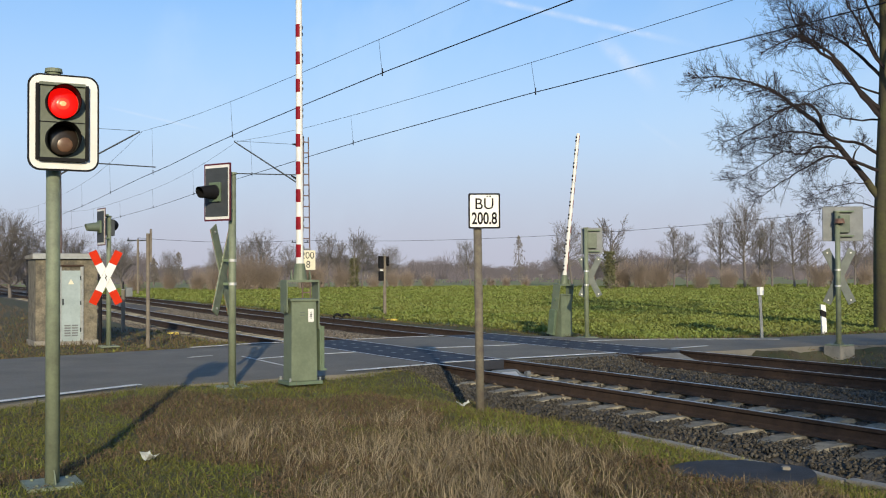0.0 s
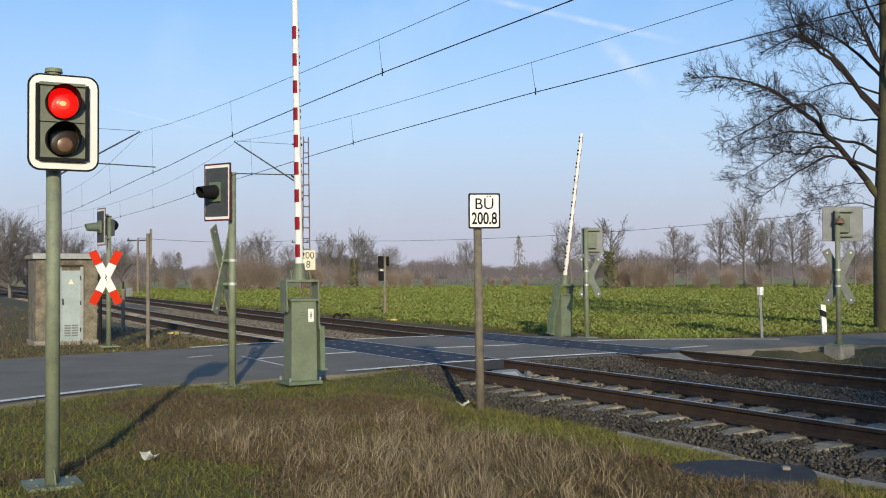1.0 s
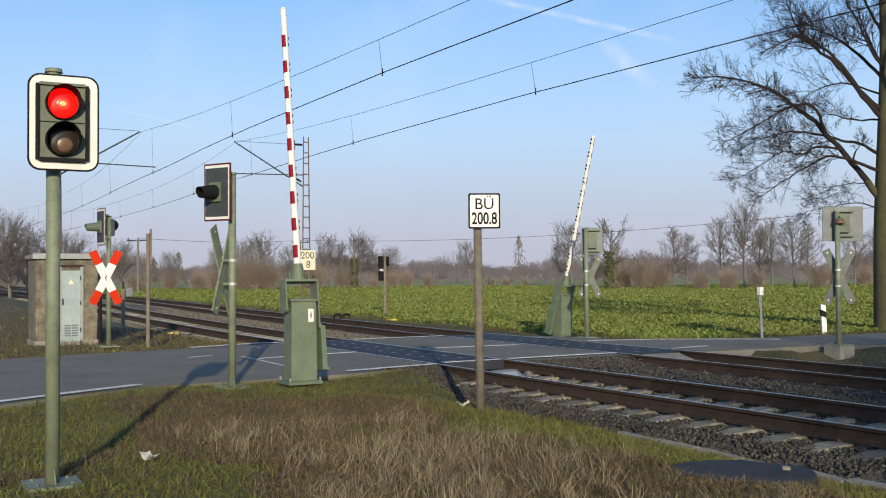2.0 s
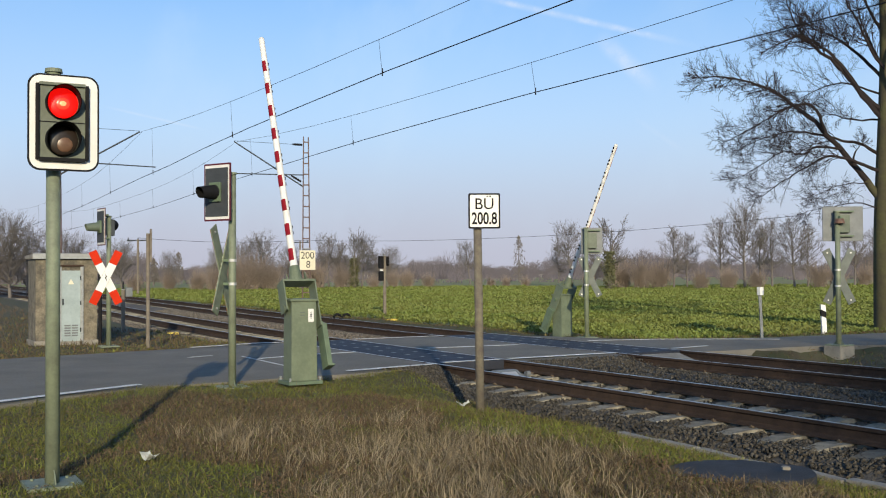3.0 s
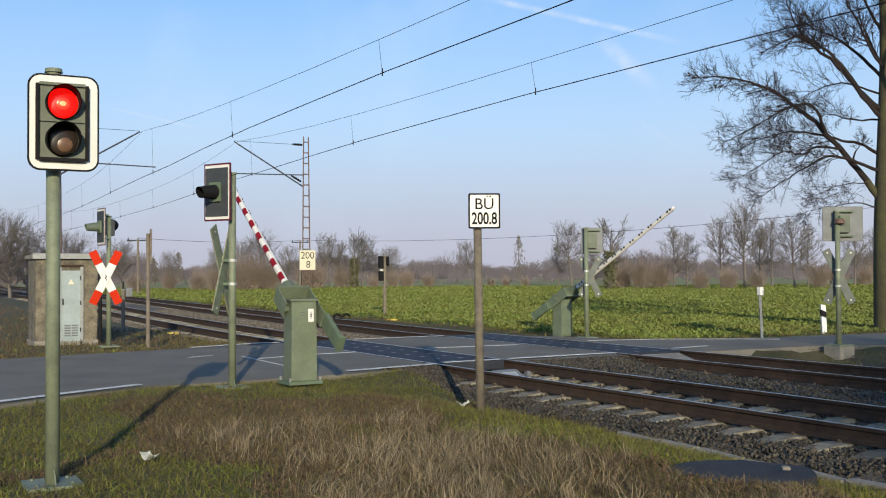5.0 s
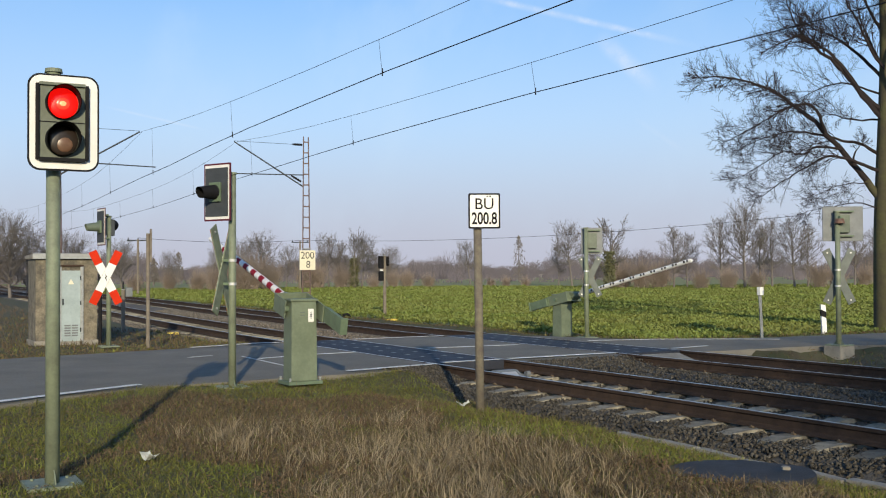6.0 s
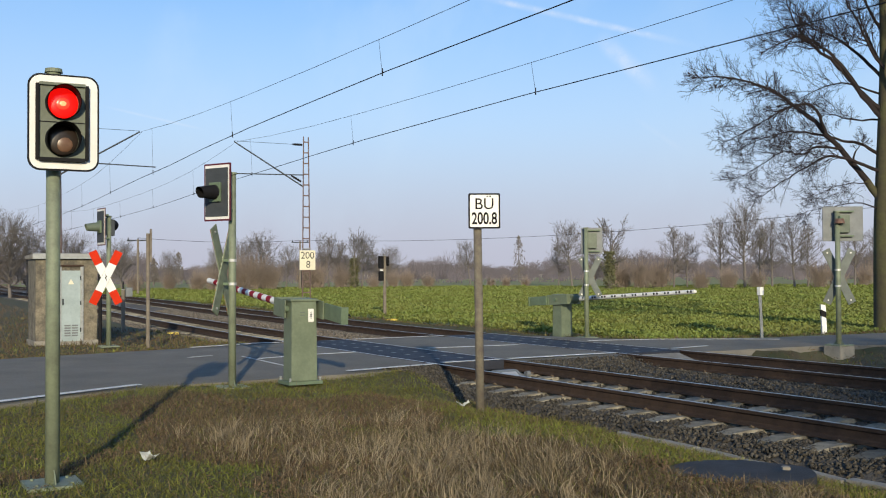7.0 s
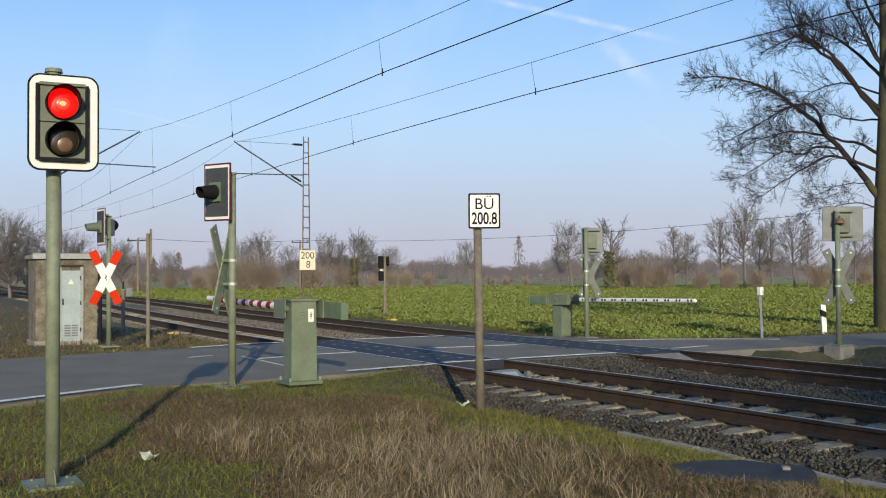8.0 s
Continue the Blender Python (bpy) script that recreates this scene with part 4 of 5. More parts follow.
def delineator(x, y, z, h, label, post_mat, band):
    th = thing("delineator", pose(x, y, z, 0, -3, 0), label, "road post", "posts at the road's edge")
    wd = 0.06 if band else 0.032
    out = [(-wd, 0), (wd, 0), (wd, h - 0.03), (-wd, h)]
    part("post", prism(out, 0.09 if band else 0.05, Matrix.Rotation(radians(60), 4, "Z")), post_mat, th)
    if band:
        part("band", prism([(-0.063, h - 0.30), (0.063, h - 0.36), (0.063, h - 0.20), (-0.063, h - 0.14)], 0.1, Matrix.Rotation(radians(60), 4, "Z") @ Matrix.Translation((0, -0.005, 0))), "black", th, "slanting black band")
    else:
        part("cap", B((-0.05, -0.05, h - 0.2), (0.06, 0.07, h), 0.01), "white_paint", th, "white cap")


delineator(-19.0, 21.95, -0.1, 0.82, "white plastic road post with a black band", "white_paint", True)
delineator(-18.55, 19.25, -0.1, 1.3, "grey marker post with a white cap", "alu", False)


def edge_run():
    rng = random.Random(8)
    me = None
    for k in range(11):
        x = -9.2 + 0.62 * k
        y = 7.62 + 0.02 * (x + 9.2) + rng.uniform(-0.02, 0.02)
        th = thing("edging_slab", pose(x, y, -0.30 + rng.uniform(-0.015, 0.015), rng.uniform(-5, 5), rng.uniform(-2, 2), rng.uniform(-3, 3)), "narrow mossy concrete edging slab between grass and ballast", "edging", "edging along the ballast")
        if me is None:
            me = part("slab", B((-0.3, -0.06, -0.2), (0.3, 0.06, 0.05), 0.012), "concrete", th).data
        else:
            ob = new("slab", me)
            ob.parent = th


def small_things():
    # metal case between the rails at the crossing's edge
    th = thing("track_case", pose(-14.85, 9.68, -0.14), "bright galvanised metal case between the rails", "track equipment")
    bm = bmesh.new()
    vs = [bm.verts.new(v) for v in ((-0.26, -0.40, -0.12), (0.3, -0.40, -0.12), (0.3, 0.14, -0.12), (-0.26, 0.14, -0.12), (-0.2, -0.33, 0.09), (-0.05, -0.33, 0.09), (-0.05, 0.10, 0.09), (-0.2, 0.10, 0.09))]
    for f in ((0, 1, 2, 3), (4, 5, 6, 7), (0, 1, 5, 4), (1, 2, 6, 5), (2, 3, 7, 6), (3, 0, 4, 7)):
        bm.faces.new([vs[i] for i in f])
    bmesh.ops.bevel(bm, geom=list(bm.edges), offset=0.012, segments=2, affect="EDGES")
    part("cover", bm, "alu", th, "sloping grey metal cover")
    for y in (-0.47, 0.22):
        part("bolt", T((0.05, y - 0.03, 0.02), (0.05, y + 0.04, 0.02), 0.05, 0.05, 12), "alu", th)
    # a bright plate takes the place of the highlight on the cover
    part("plate", B((-0.13, -0.15, 0.0), (0.13, 0.13, 0.012), 0.003, Matrix.Translation((0.13, -0.12, -0.008)) @ Matrix.Rotation(radians(31), 4, "Y")), "chrome", th, "bright plate for the white glint on the sloping cover")
    # sloping plate between the far rails at the crossing's edge
    th = thing("deflector_plate", pose(-15.55, 13.83, -0.02), "pale sloping concrete plate between the rails at the crossing", "track equipment")
    part("plate", prism([(-0.42, -0.14), (0.2, -0.2), (0.2, -0.15), (-0.42, 0.0)], 0.95, Matrix.Translation((0, -0.5, 0))), "concrete", th)
    # yellow marker by the far track
    th = thing("yellow_marker", pose(-34.5, 17.15, -0.28), "flat yellow marker block beside the rails", "marker")
    part("block", B((-0.1, -0.2, 0.0), (0.1, 0.2, 0.22), 0.02), "yellow", th)
    th = thing("track_magnet", pose(-29.9, 7.95, -0.3), "yellow capped connection box beside the track", "track equipment")
    part("box", B((-0.1, -0.14, 0.14), (0.1, 0.14, 0.26), 0.03), "yellow", th)
    part("leg", T((0, 0, -0.3), (0, 0, 0.14), 0.04, 0.04, 8), "black", th)
    part("cable", T((0, 0.1, 0.1), (-0.3, 0.6, -0.1), 0.02, 0.02, 6), "black", th)
    th = thing("cable_coil", pose(-37.3, 16.45, -0.28), "black coiled cable lying beyond the rails", "cable")
    bm = bmesh.new()
    for c in (-0.28, 0.22):
        for k in range(14):
            a, b = 6.2832 * k / 14, 6.2832 * (k + 1) / 14
            tube(bm, (0, 0.75 * c + 0.15 * math.cos(a), 0.2 + 0.12 * math.sin(a)), (0, 0.75 * c + 0.15 * math.cos(b), 0.2 + 0.12 * math.sin(b)), 0.05, 0.05, 6)
    part("coil", bm, "black", th)
    # pale concrete edging between the grass and the ballast
    edge_run()
    # dark cover slab in the grass
    th = thing("cover_slab", pose(-6.5, 6.5, -0.115, 0, 0, 55), "dark flat cover slab lying in the grass", "slab")
    rng = random.Random(3)
    out = [(0.6 * math.cos(a) * (1 + 0.06 * rng.uniform(-1, 1)), 0.5 * math.sin(a) * (1 + 0.08 * rng.uniform(-1, 1))) for a in [6.2832 * k / 22 for k in range(22)]]
    part("slab", prism(out, 0.07, Matrix.Rotation(radians(90), 4, "X") @ Matrix.Translation((0, -0.05, 0))), "slab", th)
    part("rim_stone", B((0.3, -0.1, 0.045), (0.37, -0.02, 0.075), 0.018), "concrete", th)
    # litter
    for x, y, z, a in ((-9.06, 2.21, -0.02, 20), (-11.95, 6.98, -0.14, 75)):
        th = thing("crumpled_paper", pose(x, y, ground_z(x, y) + 0.015, 0, 0, a), "crumpled pale paper wrapper lying in the grass", "litter", "litter in the grass")
        bm = bmesh.new()
        bmesh.ops.create_grid(bm, x_segments=7, y_segments=5, size=0.5)
        for v in bm.verts:
            x0, y0 = v.co.x * 0.15, v.co.y * 0.1
            v.co = (x0, y0, 0.03 + abs(x0) * 0.8 + 0.04 * noise.noise((x0 * 20, y0 * 20, a)))
        bmesh.ops.solidify(bm, geom=list(bm.faces), thickness=0.003)
        part("sheet", bm, "paper", th)


small_things()


# ---- trees, fields and grass ----
def tubes_mesh(segs, sides):
    """Vertices and quads of many thin tapering sticks."""
    a = np.array([s[0] for s in segs], float)
    b = np.array([s[1] for s in segs], float)
    r0 = np.array([s[2] for s in segs])
    r1 = np.array([s[3] for s in segs])
    d = b - a
    d /= np.linalg.norm(d, axis=1, keepdims=True) + 1e-9
    ref = np.where(np.abs(d[:, 2:3]) > 0.9, [[1.0, 0, 0]], [[0, 0, 1.0]])
    u = np.cross(d, ref)
    u /= np.linalg.norm(u, axis=1, keepdims=True) + 1e-9
    v = np.cross(d, u)
    rings = []
    for k in range(sides):
        t = 6.28318 * k / sides
        o = u * math.cos(t) + v * math.sin(t)
        rings.append((a + o * r0[:, None], b + o * r1[:, None]))
    n = len(segs)
    verts = np.stack([np.stack([p, q], 1) for p, q in rings], 1).reshape(-1, 3)
    base = np.arange(n)[:, None] * sides * 2
    faces = []
    for k in range(sides):
        j = (k + 1) % sides
        faces.append(np.concatenate([base + 2 * k, base + 2 * j, base + 2 * j + 1, base + 2 * k + 1], 1))
    return verts, np.concatenate(faces)


def grow(segs, p, d, length, r, level, rng, up=0.25, spread=0.8, kids=3, wander=0.25, rmin=0.004):
    """A limb of four pieces that bends and carries thinner limbs."""
    n = 5 if level > 1 else 3
    step = length / n
    for k in range(n):
        d = (d + Vector((rng.gauss(0, wander), rng.gauss(0, wander), rng.gauss(0, wander) + up * 0.3))).normalized()
        q = p + d * step
        ra, rb = r * (1 - 0.6 * k / n), r * (1 - 0.6 * (k + 1) / n)
        segs.append((p[:], q[:], max(ra, rmin), max(rb, rmin)))
        p = q
        if level > 0 and (k > 0 or level < 2):
            for _ in range(kids if k == n - 1 else rng.randint(1, max(1, kids - 1))):
                side = Vector((rng.gauss(0, 1), rng.gauss(0, 1), rng.gauss(0, 0.6)))
                side = (side - side.dot(d) * d).normalized()
                nd = (d + side * spread * rng.uniform(0.6, 1.3)).normalized()
                grow(segs, p, nd, length * rng.uniform(0.45, 0.68), rb * rng.uniform(0.5, 0.7), level - 1, rng, up, spread, kids, wander, rmin)


def bare_tree_data(seed, height, trunk, limbs=6, level=3, spread=0.75, up=0.35, rmin=0.012, lean=0.1, trunk_h=0.3, kids=3):
    rng = random.Random(seed)
    trunk_segs, segs = [], []
    p, d = Vector((0, 0, -0.2)), Vector((rng.gauss(0, lean), rng.gauss(0, lean), 1)).normalized()
    n = 9
    for k in range(n):
        q = p + d * height * 0.72 / n
        trunk_segs.append((p[:], q[:], trunk * (1 - 0.85 * k / n), trunk * (1 - 0.85 * (k + 1) / n)))
        d = (d + Vector((rng.gauss(0, 0.07), rng.gauss(0, 0.07), 0.1))).normalized()
        p = q
        if k / n >= trunk_h:
            for _ in range(2 if limbs > 4 else 1):
                a = rng.uniform(0, 6.283)
                nd = Vector((math.cos(a) * spread, math.sin(a) * spread, rng.uniform(0.35, 0.9))).normalized()
                grow(segs, p, nd, height * rng.uniform(0.22, 0.36) * (1.15 - 0.5 * k / n), trunk * 0.42 * (1.1 - k / n), level - 1, rng, up, spread, kids, 0.2, rmin)
    grow(segs, p, d, height * 0.25, trunk * 0.2, level - 1, rng, up, spread, kids, 0.2, rmin)
    return trunk_segs, segs


def tree_thing(name, m, trunk_segs, segs, label, category, bark="hazy_bark", twig="hazy_bark", sides=3, group=""):
    th = thing(name, m, label, category, group)
    v, f = tubes_mesh(trunk_segs, 8)
    raw("trunk", v, f, bark, th, True)
    v, f = tubes_mesh(segs, sides)
    raw("crown", v, f, twig, th)
    return th


RIGHT = Vector((math.cos(YAW), -math.sin(YAW), 0))


def spot(px, depth):
    """A place on the plain, so far ahead and so steeply to the side."""
    fw = Vector((AIM.x, AIM.y, 0)).normalized()
    return fw * depth + RIGHT * depth * px


def side(px):
    """The slope of a bearing; 784 is straight ahead."""
    return (px - 784) / 1866.0


def smooth_path(pts, n):
    """A smooth line through a few points."""
    pts = [pts[0] * 2 - pts[1]] + pts + [pts[-1] * 2 - pts[-2]]
    out = []
    for a, b, c, d in zip(pts, pts[1:], pts[2:], pts[3:]):
        for k in range(n):
            t = k / n
            out.append(0.5 * (2 * b + (c - a) * t + (2 * a - 5 * b + 4 * c - d) * t * t + (3 * b - a - 3 * c + d) * t ** 3))
    return out + [pts[-2]]


def twig(segs, p, d, length, r, level, rng, droop=0.0):
    """A thin shoot that curves gently and carries thinner shoots."""
    n = 4 if level else 2
    curl = Vector((rng.gauss(0, 0.13), rng.gauss(0, 0.13), rng.gauss(0.06, 0.13) - droop))
    for k in range(n):
        d = (d + curl + Vector((rng.gauss(0, 0.12), rng.gauss(0, 0.12), rng.gauss(0, 0.12)))).normalized()
        q = p + d * length / n
        segs.append((p[:], q[:], max(r * (1 - 0.7 * k / n), 0.003), max(r * (1 - 0.7 * (k + 1) / n), 0.0026)))
        p = q
        if level:
            for _ in range(2 if k == n - 1 else 1 + (rng.random() < 0.45)):
                s = Vector((rng.gauss(0, 1), rng.gauss(0, 1), rng.gauss(0, 1)))
                s = (s - s.dot(d) * d).normalized()
                twig(segs, p, (d + s * rng.uniform(0.5, 0.95)).normalized(), length * rng.uniform(0.38, 0.66), r * 0.55, level - 1, rng, droop)


def roadside_tree():
    """The big bare tree by the road: a stout trunk that forks, and long arching limbs."""
    rng = random.Random(11)
    base = spot(side(1571), 29.3)
    fw = Vector((AIM.x, AIM.y, 0)).normalized()
    trunk, segs = [], []

    def at(u, z, deep=0.0):
        return RIGHT * u + fw * deep + Vector((0, 0, z))

    stem = smooth_path([at(0, -0.3), at(0, 0.0), at(-0.02, 1.2), at(-0.03, 3.0), at(0.02, 5.0), at(0.08, 7.5), at(0.0, 10.0), at(-0.2, 12.5)], 2)
    for k in range(len(stem) - 1):
        g = [0.41 - 0.36 * (j / (len(stem) - 1)) ** 1.7 + (0.1 if j < 2 else 0) for j in (k, k + 1)]
        trunk.append((stem[k][:], stem[k + 1][:], *g))

    def limb(pts, deep, girth, shoots=1.0, size=1.0, droop=0.0, bare=0.3):
        """pts: (sideways, height); deep: how far it reaches away; bare: the share without shoots."""
        line = smooth_path([at(u * 0.885 + 0.09 + (0.25 if k == 0 and -0.5 < u < 0 else 0), z, deep * k / (len(pts) - 1)) for k, (u, z) in enumerate(pts)], 4)
        n = len(line) - 1
        for k in range(n):
            t = k / n
            a = line[k] + Vector((rng.gauss(0, 0.012), rng.gauss(0, 0.012), rng.gauss(0, 0.012))) * (k > 0)
            line[k] = a
        for k in range(n):
            t = k / n
            r0, r1 = [girth * (1 - 0.9 * (j / n) ** 0.8) * 0.78 + 0.004 for j in (k, k + 1)]
            (trunk if r0 > 0.105 else segs).append((line[k][:], line[k + 1][:], r0, r1))
            d = (line[k + 1] - line[k]).normalized()
            if t >= bare:
                for _ in range(int(shoots * 2.3 + rng.random())):
                    s = Vector((rng.gauss(0, 1), rng.gauss(0, 1), rng.gauss(0.25, 1)))
                    s = (s - s.dot(d) * d).normalized()
                    twig(segs, line[k + 1], (d * 0.8 + s * 0.8).normalized(), size * rng.uniform(0.5, 1.3) * (1.2 - 0.6 * t), r1 * 0.26 + 0.0045, 2, rng, droop)
        for _ in range(4):
            s = Vector((rng.gauss(0, 0.5), rng.gauss(0, 0.5), rng.gauss(0, 0.5)))
            twig(segs, line[-1], (d + s).normalized(), size * rng.uniform(0.3, 0.65), 0.007, 2, rng, droop)

    # the great limb to the road, and the bough that droops from its shoulder
    limb([(-0.3, 3.35), (-0.72, 4.2), (-1.5, 5.1), (-2.3, 5.9), (-2.85, 6.3), (-3.45, 6.73), (-4.2, 7.02), (-5.2, 7.2), (-5.7, 7.2)], 0.6, 0.15, 0.9, 0.75, 0.0, 0.5)
    limb([(-2.0, 5.55), (-2.25, 6.05), (-2.6, 6.28), (-3.2, 6.22), (-3.9, 5.9), (-4.5, 5.6), (-5.25, 5.25)], -0.5, 0.075, 0.8, 0.75, 0.05, 0.25)
    limb([(-0.25, 4.35), (-0.75, 4.55), (-1.5, 4.78), (-2.2, 4.8), (-2.8, 4.55), (-3.5, 4.2), (-4.3, 3.72)], -0.9, 0.085, 0.75, 0.7, 0.02, 0.3)
    limb([(-0.25, 4.7), (-0.75, 5.2), (-1.35, 5.35), (-2.2, 5.55), (-2.9, 5.65), (-3.6, 5.5), (-4.2, 5.3)], 0.9, 0.075, 0.8, 0.75, 0.03, 0.3)
    limb([(-1.45, 5.05), (-2.2, 5.15), (-2.7, 4.95), (-3.2, 5.05), (-3.8, 4.75), (-4.6, 4.3)], 0.5, 0.05, 0.9, 0.75, 0.04, 0.2)
    # the forked leaders
    limb([(-0.3, 5.75), (-0.85, 6.5), (-1.35, 7.15), (-1.9, 7.65), (-2.4, 7.95), (-2.9, 8.15), (-3.4, 8.0), (-4.0, 7.75)], -0.6, 0.12, 0.9, 0.8, 0.0, 0.4)
    limb([(-0.2, 5.9), (-0.95, 6.8), (-1.55, 7.5), (-2.1, 7.95), (-2.6, 8.5), (-2.85, 9.1), (-3.0, 9.8)], 0.7, 0.11, 0.9, 0.85, 0.0, 0.35)
    limb([(-0.1, 6.7), (-0.5, 7.45), (-1.05, 8.0), (-1.6, 8.4), (-2.2, 8.7), (-2.9, 9.4)], 0.9, 0.085, 0.9, 0.8, 0.0, 0.3)
    limb([(-0.1, 7.0), (-0.5, 7.6), (-1.05, 8.4), (-1.6, 9.1), (-2.0, 10.0)], -0.9, 0.085, 0.9, 0.85, 0.0, 0.3)
    limb([(-0.3, 5.9), (-0.9, 5.95), (-1.5, 6.15), (-2.1, 6.3)], 1.2, 0.045, 0.8, 0.75, 0.0, 0.2)
    limb([(-0.3, 6.5), (-1.0, 7.0), (-1.7, 6.95), (-2.5, 6.6)], 1.6, 0.045, 0.9, 0.8, 0.0, 0.2)
    limb([(-1.15, 4.7), (-1.05, 5.0), (-0.8, 5.25)], 0.1, 0.05, 0.5, 0.4, 0.0, 0.5)
    limb([(-0.45, 3.4), (-1.2, 3.55), (-2.0, 3.45), (-2.9, 3.3)], -0.7, 0.028, 0.6, 0.7, 0.08, 0.2)
    limb([(-0.68, 4.12), (-1.3, 4.1), (-2.0, 3.95), (-2.7, 3.7)], -0.7, 0.022, 0.6, 0.6, 0.08, 0.2)
    # towards the road's far side, and above
    limb([(0.25, 4.2), (1.2, 5.3), (2.4, 6.2), (3.8, 6.8), (4.9, 6.9)], 0.6, 0.13)
    limb([(0.25, 5.3), (1.3, 6.8), (2.3, 8.0), (3.4, 8.8)], -0.8, 0.12)
    limb([(0.1, 6.2), (0.3, 7.6), (0.2, 9.0), (0.4, 10.3)], 3.2, 0.1)
    limb([(0.1, 6.0), (-0.1, 7.4), (0.2, 8.8), (0.0, 10.0)], -3.2, 0.1)
    limb([(0.05, 8.0), (-0.6, 9.2), (-1.3, 10.4), (-1.8, 11.6)], 0.5, 0.08)
    limb([(0.1, 8.4), (0.9, 9.6), (1.5, 11.0)], 0.4, 0.08)
    limb([(0.05, 9.5), (-0.3, 11.0), (-0.5, 12.8)], -0.5, 0.06)
    tree_thing("roadside_tree", Matrix.Translation(base + Vector((0, 0, -0.1))), trunk, segs, "tall bare broadleaf tree with long arching limbs", "tree", "bark", "twig", 3)


roadside_tree()


def domed_tree_data(seed, height, width, rise_low, girth):
    """A field tree: a straight stem, steeply rising boughs, and a full round crown of fine twigs."""
    rng = random.Random(seed)
    stem, segs = [], []
    p, d = Vector((0, 0, -0.2)), Vector((rng.gauss(0, 0.03), rng.gauss(0, 0.03), 1))
    n = 12

    def spray(p, d, length, r, level):
        m = 3 if level else 1
        for k in range(m):
            d = (d + Vector((rng.gauss(0, 0.14), rng.gauss(0, 0.14), rng.gauss(0.07, 0.1)))).normalized()
            q = p + d * length / m
            segs.append((p[:], q[:], r * (1 - 0.22 * k), r * (1 - 0.22 * (k + 1))))
            p = q
            if level:
                for _ in range(2 if level == 2 else 2 + (k == m - 1)):
                    s = Vector((rng.gauss(0, 1), rng.gauss(0, 1), rng.gauss(0.1, 0.8)))
                    s = (s - s.dot(d) * d).normalized()
                    spray(p, (d + s * rng.uniform(0.45, 0.9)).normalized(), length * rng.uniform(0.4, 0.65), max(r * 0.5, 0.011), level - 1)

    for k in range(n):
        q = p + d * height * 0.8 / n
        stem.append((p[:], q[:], girth * (1 - 0.85 * k / n), girth * (1 - 0.85 * (k + 1) / n)))
        d = (d + Vector((rng.gauss(0, 0.05), rng.gauss(0, 0.05), 0.1))).normalized()
        p = q
        t = (k + 1) / n
        if t >= rise_low:
            u = (t - rise_low) / (1 - rise_low)
            reach = width * (0.55 + 0.45 * math.sin(math.pi * min(1.0, 0.15 + 0.8 * u)))
            for j in range(4):
                a = 1.57 * j + k * 0.8 + rng.uniform(-0.4, 0.4)
                lift = 0.55 + 1.1 * u
                spray(p, Vector((math.cos(a), math.sin(a), lift * rng.uniform(0.7, 1.3))).normalized(), reach * rng.uniform(0.75, 1.15) * (1 if t < 0.95 else 0.8), girth * 0.35 * (1.15 - 0.8 * u), 2)
    return stem, segs


